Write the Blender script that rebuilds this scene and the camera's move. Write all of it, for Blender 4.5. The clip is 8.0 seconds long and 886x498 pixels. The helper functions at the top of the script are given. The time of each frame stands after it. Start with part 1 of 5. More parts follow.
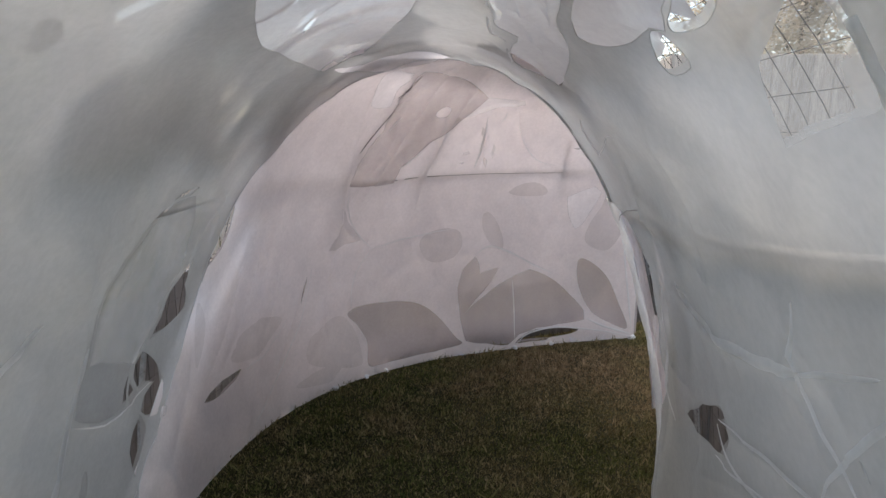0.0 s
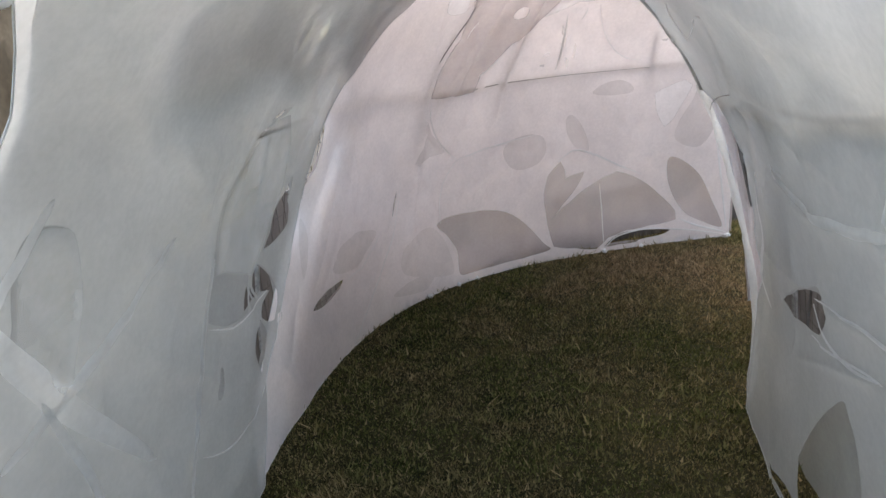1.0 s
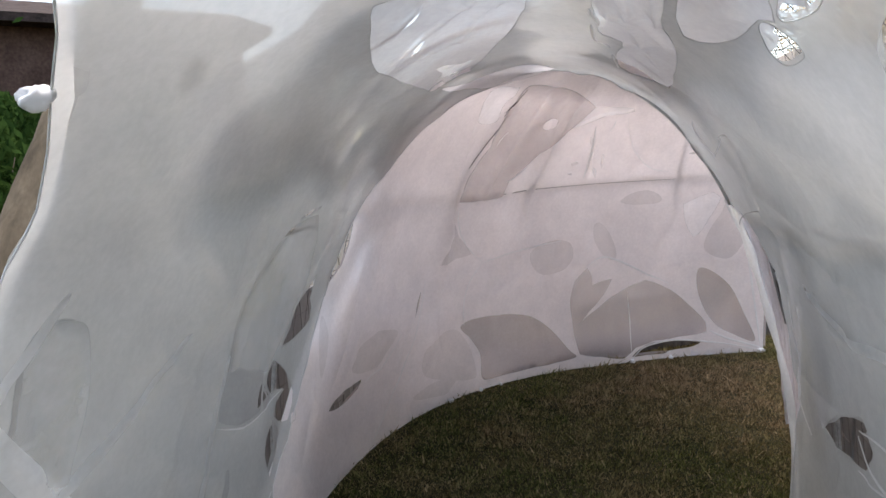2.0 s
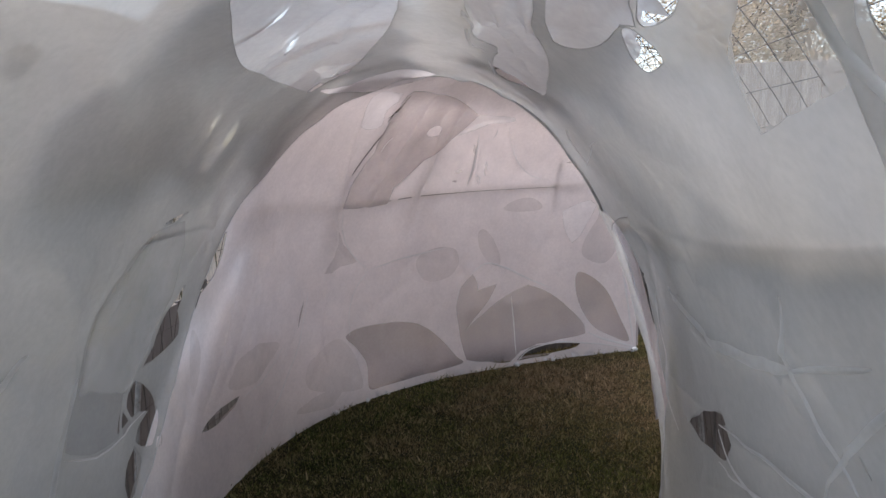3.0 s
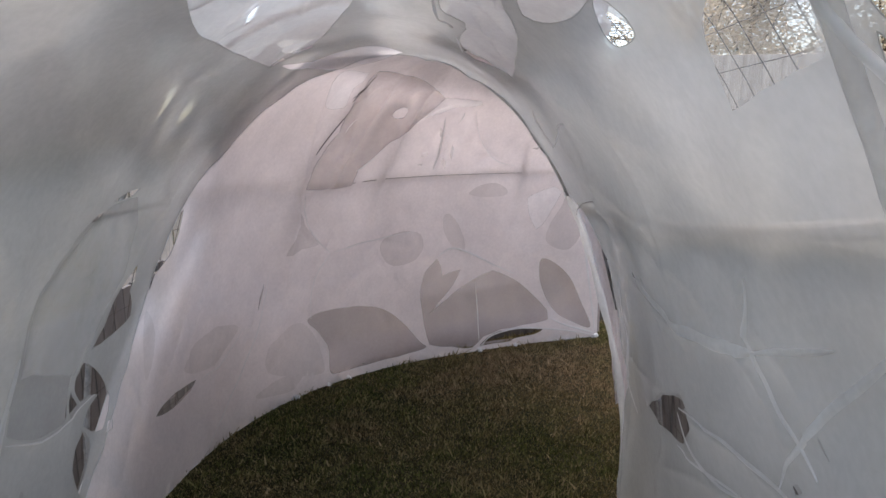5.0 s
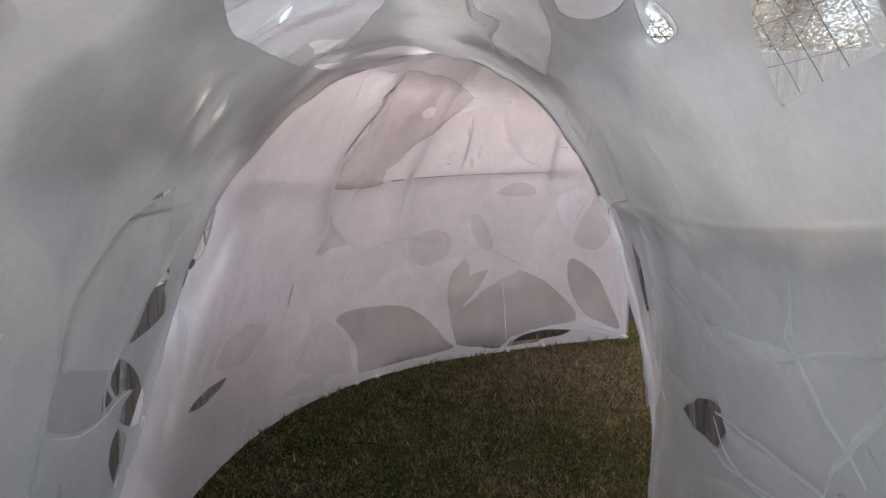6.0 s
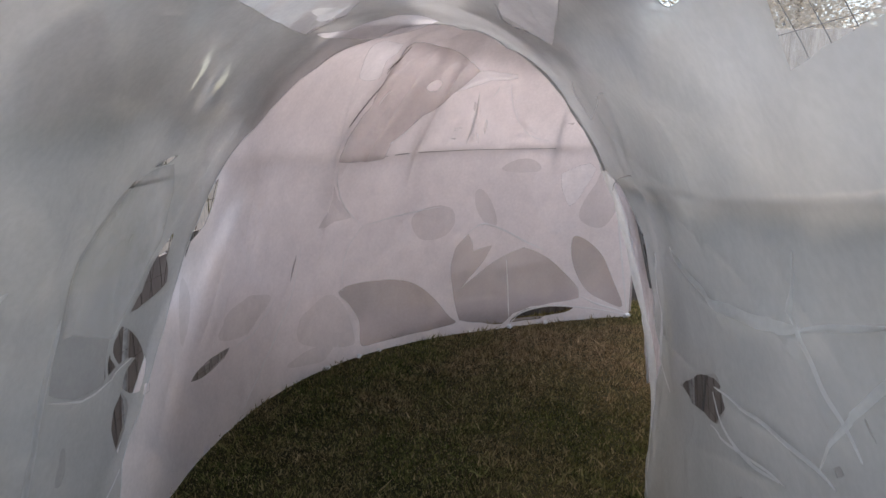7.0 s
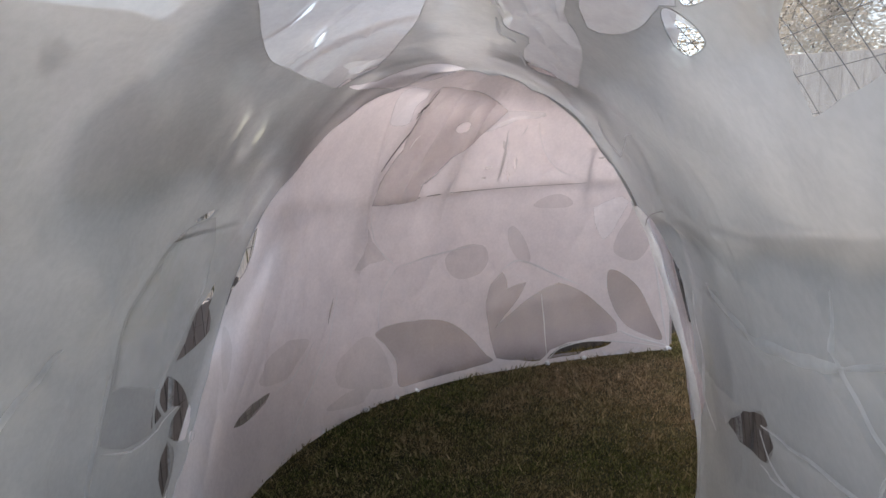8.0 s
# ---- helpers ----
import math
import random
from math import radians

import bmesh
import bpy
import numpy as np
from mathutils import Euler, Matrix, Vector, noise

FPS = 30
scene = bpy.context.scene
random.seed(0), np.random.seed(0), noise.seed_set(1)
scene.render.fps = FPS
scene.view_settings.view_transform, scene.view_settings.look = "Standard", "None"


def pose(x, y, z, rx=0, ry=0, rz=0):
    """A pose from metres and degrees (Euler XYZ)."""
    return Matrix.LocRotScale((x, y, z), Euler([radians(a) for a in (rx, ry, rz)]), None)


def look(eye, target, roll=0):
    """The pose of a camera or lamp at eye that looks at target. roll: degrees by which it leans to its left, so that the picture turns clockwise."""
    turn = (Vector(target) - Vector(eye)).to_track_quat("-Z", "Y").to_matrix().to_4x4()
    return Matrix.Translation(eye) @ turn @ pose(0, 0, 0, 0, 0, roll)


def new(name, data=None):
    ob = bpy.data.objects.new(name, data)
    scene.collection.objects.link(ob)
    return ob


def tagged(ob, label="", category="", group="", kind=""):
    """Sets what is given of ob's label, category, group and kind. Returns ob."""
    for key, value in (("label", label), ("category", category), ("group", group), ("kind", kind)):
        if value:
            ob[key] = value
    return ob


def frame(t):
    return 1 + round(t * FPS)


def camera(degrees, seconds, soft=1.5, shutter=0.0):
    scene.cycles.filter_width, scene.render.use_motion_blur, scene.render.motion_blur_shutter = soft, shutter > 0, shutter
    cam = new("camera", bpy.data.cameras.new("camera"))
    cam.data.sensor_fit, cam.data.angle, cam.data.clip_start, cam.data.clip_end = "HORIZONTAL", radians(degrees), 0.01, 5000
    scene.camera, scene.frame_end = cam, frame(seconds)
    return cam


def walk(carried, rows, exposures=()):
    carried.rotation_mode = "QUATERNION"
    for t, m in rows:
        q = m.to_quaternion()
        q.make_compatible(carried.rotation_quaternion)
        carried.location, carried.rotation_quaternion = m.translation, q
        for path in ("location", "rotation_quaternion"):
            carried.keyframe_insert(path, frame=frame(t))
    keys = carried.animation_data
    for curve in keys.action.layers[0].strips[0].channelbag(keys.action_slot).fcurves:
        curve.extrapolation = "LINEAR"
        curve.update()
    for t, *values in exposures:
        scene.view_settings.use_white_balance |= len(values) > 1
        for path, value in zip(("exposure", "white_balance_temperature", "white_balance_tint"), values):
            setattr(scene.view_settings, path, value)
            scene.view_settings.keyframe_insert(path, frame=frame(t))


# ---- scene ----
cam = camera(70.0, 8.0)
PATH = [
    (0, (0.053, 0.032, 1.664), (0.027, 2.0, 1.308), 0.2),
    (0.2, (0.011, -0.001, 1.651), (-0.01, 1.954, 1.235), 0.4),
    (0.5, (0.038, -0.015, 1.641), (-0.007, 1.892, 1.04), -0.8),
    (0.8, (0.009, -0.038, 1.633), (-0.105, 1.869, 1.04), -3.1),
    (1, (0.043, -0.049, 1.641), (-0.253, 1.835, 1.037), -5.0),
    (1.2, (0.034, -0.054, 1.626), (-0.313, 1.8, 0.961), -4.9),
    (1.5, (0.048, -0.047, 1.645), (-0.371, 1.82, 1.064), -5.2),
    (1.7, (0.05, -0.035, 1.65), (-0.351, 1.874, 1.212), -4.2),
    (2.8, (0.079, 0.038, 1.655), (-0.08, 2.02, 1.443), -1.8),
    (3, (0.082, 0.043, 1.64), (0.055, 2.022, 1.352), -2.1),
    (3.5, (0.091, 0.057, 1.64), (0.205, 2.031, 1.337), -1.2),
    (4, (0.079, 0.061, 1.632), (0.2, 2.03, 1.302), -0.3),
    (4.2, (0.076, 0.06, 1.62), (0.148, 2.032, 1.294), -0.9),
    (5.3, (0.087, 0.076, 1.622), (0.172, 2.046, 1.287), -0.7),
    (5.5, (0.079, 0.076, 1.621), (0.123, 2.049, 1.294), -0.6),
    (6, (0.07, 0.08, 1.62), (0.072, 2.052, 1.287), -0.9),
    (6.5, (0.074, 0.07, 1.614), (0.029, 2.041, 1.274), -0.9),
    (7, (0.079, 0.087, 1.603), (0.065, 2.046, 1.2), -0.1),
    (7.2, (0.099, 0.089, 1.614), (0.087, 2.05, 1.223), -1.8),
    (7.5, (0.095, 0.088, 1.609), (0.099, 2.055, 1.248), -2.2),
    (7.8, (0.085, 0.088, 1.628), (0.023, 2.06, 1.297), -2.9),
    (8, (0.078, 0.067, 1.628), (-0.04, 2.043, 1.339), -2.6),
]
walk(cam, [(t, look(eye, target, roll)) for t, eye, target, roll in PATH],
     [(0, 1.92, 7050, 8), (0.5, 2.07, 7050, 7), (1.0, 2.31, 7050, 6), (1.5, 2.46, 7050, 6), (1.7, 2.36, 7050, 7),
      (2.8, 1.84, 7050, 11), (3.0, 1.81, 7050, 11), (3.5, 1.95, 7050, 11), (4.0, 1.99, 7050, 11), (8.0, 1.99, 7050, 11)])

# ---- world, sun, exposure ----
world = bpy.data.worlds.new("evening_sky")
scene.world = world
world.use_nodes = True
wn = world.node_tree.nodes
sky = wn.new("ShaderNodeTexSky")
sky.sky_type, sky.sun_disc = "NISHITA", False
SUN_EL, SUN_AZ = radians(80), radians(-20)          # azimuth from +y towards +x
sky.sun_elevation, sky.sun_rotation = SUN_EL, SUN_AZ
sky.air_density, sky.dust_density, sky.ozone_density = 1.0, 3.5, 0.3
wn["Background"].inputs["Strength"].default_value = 0.12
world.node_tree.links.new(sky.outputs[0], wn["Background"].inputs["Color"])
sun_data = bpy.data.lights.new("sun", "SUN")
sun_data.energy, sun_data.angle, sun_data.color = 0.8, radians(70), (1.0, 0.93, 0.97)
sun = new("sun", sun_data)
sun_way = Vector((math.sin(SUN_AZ) * math.cos(SUN_EL), math.cos(SUN_AZ) * math.cos(SUN_EL), math.sin(SUN_EL)))
sun.matrix_world = look(sun_way * 30, (0, 0, 0))


# ---- materials ----
def material(name):
    m = bpy.data.materials.new(name)
    m.use_nodes = True
    m.node_tree.nodes.clear()
    return m, m.node_tree.nodes, m.node_tree.links


def noise_ramp(n, l, scale, lo, hi, detail=4.0, stretch=(1, 1, 1), rough=0.6, at=(0.35, 0.65)):
    tc = n.new("ShaderNodeTexCoord")
    mp = n.new("ShaderNodeMapping")
    mp.inputs["Scale"].default_value = stretch
    tx = n.new("ShaderNodeTexNoise")
    tx.inputs["Scale"].default_value, tx.inputs["Detail"].default_value = scale, detail
    tx.inputs["Roughness"].default_value = rough
    rp = n.new("ShaderNodeValToRGB")
    rp.color_ramp.elements[0].color, rp.color_ramp.elements[1].color = (*lo, 1), (*hi, 1)
    rp.color_ramp.elements[0].position, rp.color_ramp.elements[1].position = at
    l.new(tc.outputs["Object"], mp.inputs[0])
    l.new(mp.outputs[0], tx.inputs[0])
    l.new(tx.outputs[0], rp.inputs[0])
    return rp.outputs[0], tx.outputs[0]


def mix_colour(n, l, fac, a, b, mode="MIX"):
    mx = n.new("ShaderNodeMix")
    mx.data_type, mx.blend_type = "RGBA", mode
    for slot, value in ((0, fac), (6, a), (7, b)):
        if isinstance(value, bpy.types.NodeSocket):
            l.new(value, mx.inputs[slot])
        else:
            mx.inputs[slot].default_value = value
    return mx.outputs[2]


def solid(name, lo, hi, scale, rough=0.8, bump=0.3, stretch=(1, 1, 1), vary=0.0, metal=0.0, fine=6.0):
    """A rough surface: stains at one scale, grain at another, with relief."""
    m, n, l = material(name)
    out, sh = n.new("ShaderNodeOutputMaterial"), n.new("ShaderNodeBsdfPrincipled")
    c1, f1 = noise_ramp(n, l, scale, lo, hi, 5.0, stretch)
    c2, f2 = noise_ramp(n, l, scale * fine, (0.72, 0.72, 0.72), (1.1, 1.1, 1.1), 3.0, stretch)
    col = mix_colour(n, l, 1.0, c1, c2, "MULTIPLY")
    if vary:
        info, mr = n.new("ShaderNodeObjectInfo"), n.new("ShaderNodeMapRange")
        mr.inputs["To Min"].default_value, mr.inputs["To Max"].default_value = 1 - vary, 1 + vary * 0.5
        l.new(info.outputs["Random"], mr.inputs["Value"])
        col = mix_colour(n, l, 1.0, col, mr.outputs[0], "MULTIPLY")
    l.new(col, sh.inputs["Base Color"])
    sh.inputs["Roughness"].default_value, sh.inputs["Metallic"].default_value = rough, metal
    sh.inputs["Specular IOR Level"].default_value = 0.5 if rough < 0.9 else 0.08
    bp = n.new("ShaderNodeBump")
    bp.inputs["Strength"].default_value, bp.inputs["Distance"].default_value = bump, 0.01
    l.new(f2, bp.inputs["Height"])
    l.new(bp.outputs[0], sh.inputs["Normal"])
    l.new(sh.outputs[0], out.inputs[0])
    return m


def cloth(name, colour, sheer, through_light, soil=0.15):
    """Thin stretch fabric: part is open weave, the rest scatters light to both sides."""
    m, n, l = material(name)
    out = n.new("ShaderNodeOutputMaterial")
    dark = tuple(c * (1 - soil) for c in colour)
    c1, f1 = noise_ramp(n, l, 2.2, dark, colour, 5.0)
    c2, f2 = noise_ramp(n, l, 55.0, (0.93, 0.93, 0.93), (1.0, 1.0, 1.0), 3.0)
    c4, f4 = noise_ramp(n, l, 8.0, (0.93, 0.93, 0.935), (1.0, 1.0, 1.0), 4.0)
    col = mix_colour(n, l, 1.0, mix_colour(n, l, 1.0, c1, c2, "MULTIPLY"), c4, "MULTIPLY")
    dif, tra, gap = n.new("ShaderNodeBsdfDiffuse"), n.new("ShaderNodeBsdfTranslucent"), n.new("ShaderNodeBsdfTransparent")
    gloss = n.new("ShaderNodeBsdfGlossy")
    gloss.inputs["Roughness"].default_value = 0.42
    l.new(col, dif.inputs[0])
    l.new(col, tra.inputs[0])
    bp = n.new("ShaderNodeBump")
    bp.inputs["Strength"].default_value, bp.inputs["Distance"].default_value = 0.05, 0.04
    c3, f3 = noise_ramp(n, l, 7.0, (0, 0, 0), (1, 1, 1), 3.0, (1.0, 1.0, 0.35))
    l.new(f3, bp.inputs["Height"])
    for s_ in (dif, tra, gloss):
        l.new(bp.outputs[0], s_.inputs["Normal"])
    m1, m2, m3 = (n.new("ShaderNodeMixShader") for _ in range(3))
    m1.inputs[0].default_value = through_light
    l.new(dif.outputs[0], m1.inputs[1])
    l.new(tra.outputs[0], m1.inputs[2])
    m3.inputs[0].default_value = 0.04
    l.new(m1.outputs[0], m3.inputs[1])
    l.new(gloss.outputs[0], m3.inputs[2])
    mr = n.new("ShaderNodeMapRange")
    mr.inputs["From Min"].default_value, mr.inputs["From Max"].default_value = 0.3, 0.7
    mr.inputs["To Min"].default_value, mr.inputs["To Max"].default_value = sheer * 0.75, sheer * 1.25
    l.new(f1, mr.inputs["Value"])
    l.new(mr.outputs[0], m2.inputs[0])
    l.new(m3.outputs[0], m2.inputs[1])
    l.new(gap.outputs[0], m2.inputs[2])
    l.new(m2.outputs[0], out.inputs[0])
    return m


# tunnel cloth greyer, chamber cloth paler and pinker: light put into their colours
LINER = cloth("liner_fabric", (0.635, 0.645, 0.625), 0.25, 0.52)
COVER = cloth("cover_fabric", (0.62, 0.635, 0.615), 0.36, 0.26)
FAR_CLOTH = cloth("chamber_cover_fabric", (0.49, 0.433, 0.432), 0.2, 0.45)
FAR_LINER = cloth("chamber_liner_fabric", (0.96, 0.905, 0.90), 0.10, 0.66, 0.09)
DRAPE = cloth("drape_fabric", (0.55, 0.54, 0.55), 0.2, 0.4)
PANEL = cloth("panel_fabric", (0.74, 0.75, 0.73), 0.62, 0.6)
BAND_CLOTH = cloth("band_fabric", (0.90, 0.82, 0.79), 0.5, 0.6)
FAR_DIM = cloth("chamber_dim_fabric", (0.88, 0.825, 0.815), 0.2, 0.63)
FAR_FAINT = cloth("chamber_faint_fabric", (0.92, 0.865, 0.85), 0.14, 0.64)
FAR_LIT_LIP = cloth("chamber_lit_lip_fabric", (0.99, 0.97, 0.97), 0.3, 0.78)
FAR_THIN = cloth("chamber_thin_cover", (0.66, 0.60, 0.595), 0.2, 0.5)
FAR_PALE = cloth("chamber_pale_fabric", (0.97, 0.945, 0.95), 0.06, 0.72)
NEAR_DIM = cloth("thin_fabric", (0.655, 0.665, 0.65), 0.31, 0.51)
STRAP = cloth("strap_fabric", (0.97, 0.97, 0.965), 0.12, 0.55)
NEAR_STRAP = cloth("tunnel_strap_fabric", (0.90, 0.91, 0.90), 0.18, 0.56)
SLEEVE = cloth("sleeve_fabric", (0.93, 0.935, 0.92), 0.28, 0.6)
HEM = cloth("hem_fabric", (0.88, 0.89, 0.89), 0.03, 0.3)
WIRE = solid("rusty_wire", (0.05, 0.045, 0.04), (0.12, 0.095, 0.08), 20, 0.6, 0.2, metal=0.4)
POLE = solid("grey_pole", (0.22, 0.21, 0.20), (0.34, 0.33, 0.31), 9, 0.6, 0.2)
GROUND = solid("lawn_soil", (0.014, 0.016, 0.006), (0.045, 0.038, 0.019), 2.2, 0.95, 0.6, fine=30)
PALE_BOARD = solid("grey_brown_boards", (0.135, 0.125, 0.117), (0.18, 0.168, 0.158), 1.2, 0.85, 0.1, (1, 1, 0.4), 0.2)
TAN_BOARD = solid("tan_boards", (0.60, 0.52, 0.43), (0.74, 0.65, 0.55), 3, 0.85, 0.3, (5, 5, 0.5), 0.12)
FENCE = solid("weathered_boards", (0.075, 0.065, 0.058), (0.16, 0.14, 0.125), 3, 0.85, 0.5, (6, 6, 0.5), 0.25)
BARK = solid("grey_bark", (0.062, 0.048, 0.032), (0.15, 0.12, 0.083), 3, 0.9, 0.5, (2.5, 2.5, 0.3), fine=3.0)
PALE_POLE = solid("pale_peeled_wood", (0.55, 0.48, 0.36), (0.72, 0.66, 0.52), 6, 0.6, 0.2, (2, 2, 0.4))
PLANK = solid("pale_planks", (0.20, 0.135, 0.085), (0.32, 0.23, 0.15), 4, 0.7, 0.3, (0.6, 6, 6), 0.2)
BARK_BROWN = solid("brown_timber", (0.12, 0.075, 0.04), (0.22, 0.14, 0.08), 4, 0.8, 0.4, (5, 5, 0.6))
BRICK = solid("red_brown_wall", (0.08, 0.046, 0.035), (0.13, 0.08, 0.062), 3, 0.9, 0.4)
ROOF = solid("dark_roof", (0.03, 0.023, 0.02), (0.06, 0.045, 0.04), 5, 0.97, 0.4)


def leaf_material(name, lo, hi, through_light=0.35):
    m, n, l = material(name)
    out = n.new("ShaderNodeOutputMaterial")
    geo, rp = n.new("ShaderNodeNewGeometry"), n.new("ShaderNodeValToRGB")
    rp.color_ramp.elements[0].color, rp.color_ramp.elements[1].color = (*lo, 1), (*hi, 1)
    l.new(geo.outputs["Random Per Island"], rp.inputs[0])
    dif, tra, mx = n.new("ShaderNodeBsdfDiffuse"), n.new("ShaderNodeBsdfTranslucent"), n.new("ShaderNodeMixShader")
    l.new(rp.outputs[0], dif.inputs[0])
    l.new(rp.outputs[0], tra.inputs[0])
    mx.inputs[0].default_value = through_light
    l.new(dif.outputs[0], mx.inputs[1])
    l.new(tra.outputs[0], mx.inputs[2])
    l.new(mx.outputs[0], out.inputs[0])
    return m


LEAF = leaf_material("green_leaves", (0.014, 0.034, 0.009), (0.05, 0.095, 0.024))
DRY_LEAF = leaf_material("olive_leaves", (0.42, 0.37, 0.275), (0.74, 0.655, 0.51), 0.6)


def grass_material():
    m, n, l = material("lawn_blades")
    out = n.new("ShaderNodeOutputMaterial")
    geo, rp = n.new("ShaderNodeNewGeometry"), n.new("ShaderNodeValToRGB")
    rp.color_ramp.elements[0].color, rp.color_ramp.elements[1].color = (0.02, 0.028, 0.008, 1), (0.17, 0.20, 0.065, 1)
    for place, tone in ((0.5, (0.075, 0.09, 0.028, 1)), (0.8, (0.16, 0.17, 0.06, 1)), (0.93, (0.25, 0.20, 0.10, 1))):
        rp.color_ramp.elements.new(place).color = tone
    rp.color_ramp.elements[-1].color = (0.36, 0.29, 0.16, 1)
    l.new(geo.outputs["Random Per Island"], rp.inputs[0])
    rp2 = n.new("ShaderNodeValToRGB")
    rp2.color_ramp.elements[0].color, rp2.color_ramp.elements[1].color = (0.10, 0.07, 0.038, 1), (0.38, 0.275, 0.165, 1)
    l.new(geo.outputs["Random Per Island"], rp2.inputs[0])
    dry, dryf = noise_ramp(n, l, 1.3, (0.08, 0.08, 0.08), (0.65, 0.65, 0.65), 8.0, (1.5, 1.5, 0.01), 0.72, (0.44, 0.62))
    geo2, far, near_ = n.new("ShaderNodeNewGeometry"), n.new("ShaderNodeVectorMath"), n.new("ShaderNodeMapRange")
    far.operation = "DISTANCE"
    far.inputs[1].default_value = (1.0, 4.35, 0.0)
    l.new(geo2.outputs["Position"], far.inputs[0])
    near_.inputs["From Min"].default_value, near_.inputs["From Max"].default_value = 0.15, 1.15
    near_.inputs["To Min"].default_value, near_.inputs["To Max"].default_value = 0.8, 0.0
    l.new(far.outputs["Value"], near_.inputs["Value"])
    both = n.new("ShaderNodeMath")
    both.operation, both.use_clamp = "ADD", True
    l.new(dry, both.inputs[0])
    l.new(near_.outputs[0], both.inputs[1])
    col = mix_colour(n, l, both.outputs[0], rp.outputs[0], rp2.outputs[0])
    dif, tra, mx = n.new("ShaderNodeBsdfDiffuse"), n.new("ShaderNodeBsdfTranslucent"), n.new("ShaderNodeMixShader")
    l.new(col, dif.inputs[0])
    l.new(col, tra.inputs[0])
    mx.inputs[0].default_value = 0.25
    l.new(dif.outputs[0], mx.inputs[1])
    l.new(tra.outputs[0], mx.inputs[2])
    l.new(mx.outputs[0], out.inputs[0])
    return m


GRASS = grass_material()


# ---- mesh helpers ----
def mesh_of(name, verts, faces, mat, smooth=True):
    me = bpy.data.meshes.new(name)
    me.from_pydata([tuple(map(float, v)) for v in verts], [], faces)
    me.materials.append(mat)
    if smooth:
        me.polygons.foreach_set("use_smooth", [True] * len(me.polygons))
    me.update()
    return me


def part(name, me, parent, label=""):
    ob = new(name, me)
    ob.parent = parent
    if label:
        tagged(ob, label)
    return ob


def tube_data(pts, radius, sides=6, closed=False):
    """Vertices and faces of a round bar along pts; radius may be one number or one for each point."""
    pts = [Vector(p) for p in pts]
    n = len(pts)
    verts, faces = [], []
    side = None
    for i, p in enumerate(pts):
        a = pts[i - 1] if i or closed else p
        b = pts[(i + 1) % n] if i < n - 1 or closed else p
        d = (b - a).normalized() if (b - a).length > 1e-9 else Vector((0, 0, 1))
        if side is None:
            side = d.orthogonal()
        side = side - d * side.dot(d)
        side = side.normalized() if side.length > 1e-6 else d.orthogonal().normalized()
        up = d.cross(side)
        r = radius if isinstance(radius, (int, float)) else radius[i]
        for k in range(sides):
            g = 2 * math.pi * k / sides
            verts.append(p + (side * math.cos(g) + up * math.sin(g)) * r)
    rings = n if closed else n - 1
    for i in range(rings):
        j = (i + 1) % n
        for k in range(sides):
            q = (k + 1) % sides
            faces.append((i * sides + k, i * sides + q, j * sides + q, j * sides + k))
    if not closed:
        faces.append(tuple(range(sides))[::-1])
        faces.append(tuple((n - 1) * sides + k for k in range(sides)))
    return verts, faces


def tube(name, pts, radius, mat, sides=6, closed=False):
    return mesh_of(name, *tube_data(pts, radius, sides, closed), mat)


def box(name, size, mat, bevel=0.004):
    bm = bmesh.new()
    bmesh.ops.create_cube(bm, size=1)
    bmesh.ops.scale(bm, vec=size, verts=bm.verts)
    if bevel:
        bmesh.ops.bevel(bm, geom=bm.edges[:], offset=min(bevel, min(size) * 0.3), segments=1, affect="EDGES")
    me = bpy.data.meshes.new(name)
    bm.to_mesh(me)
    bm.free()
    me.materials.append(mat)
    return me


# ---- SURFACES ----
FOOT = ((-1.13, 2.6), (-1.08, 3.95), (-0.45, 4.68), (1.57, 5.1))   # the curved wall's foot, as a Bezier
ROUND = 1.55                                                       # metres of cloth for each radian round the arch
LONG = 4.2                                                         # metres along the curved wall's foot


def near_at(u, v, out=0.0):
    """Straight tunnel: u metres along it, v metres of cloth round from its left foot, out metres outwards."""
    th = v / ROUND
    c, s = math.cos(th), math.sin(th)
    right = 0.96 + 0.10 * (u - 2.0)
    a = 1.02 + (right - 1.02) * (1 - c) / 2
    nx, nz = -c * 2.0, s * 1.0
    k = math.hypot(nx, nz)
    return (-0.08 - a * c * (1 + 0.13 * s * s) + out * nx / k, u, max(1.97 * s + out * nz / k, 0.008))


def chamber_at(u, v, out=0.0):
    """Curved chamber beyond the arch: arches fan out from the foot of the curved wall to one post."""
    g, th = u / LONG, v / ROUND
    h = 1 - g
    w = (h ** 3, 3 * h * h * g, 3 * h * g * g, g ** 3)
    lx, ly = (sum(w[i] * FOOT[i][k] for i in range(4)) for k in (0, 1))
    rx, ry = 1.0 + 0.05 * g, 2.74
    c, s = math.cos(th), math.sin(th)
    dx, dy = rx - lx, ry - ly
    k = math.hypot(dx, dy)
    m = (1 - c * (1 + 0.10 * s * s)) / 2
    half = k / 2
    nx, nz = -c * 2.1, s * half
    q = math.hypot(nx, nz)
    o = out * nx / q
    return (lx + dx * m + o * dx / k, ly + dy * m + o * dy / k, max((2.05 + 0.08 * g) * s + out * nz / q, 0.008))
# ---- END SURFACES ----


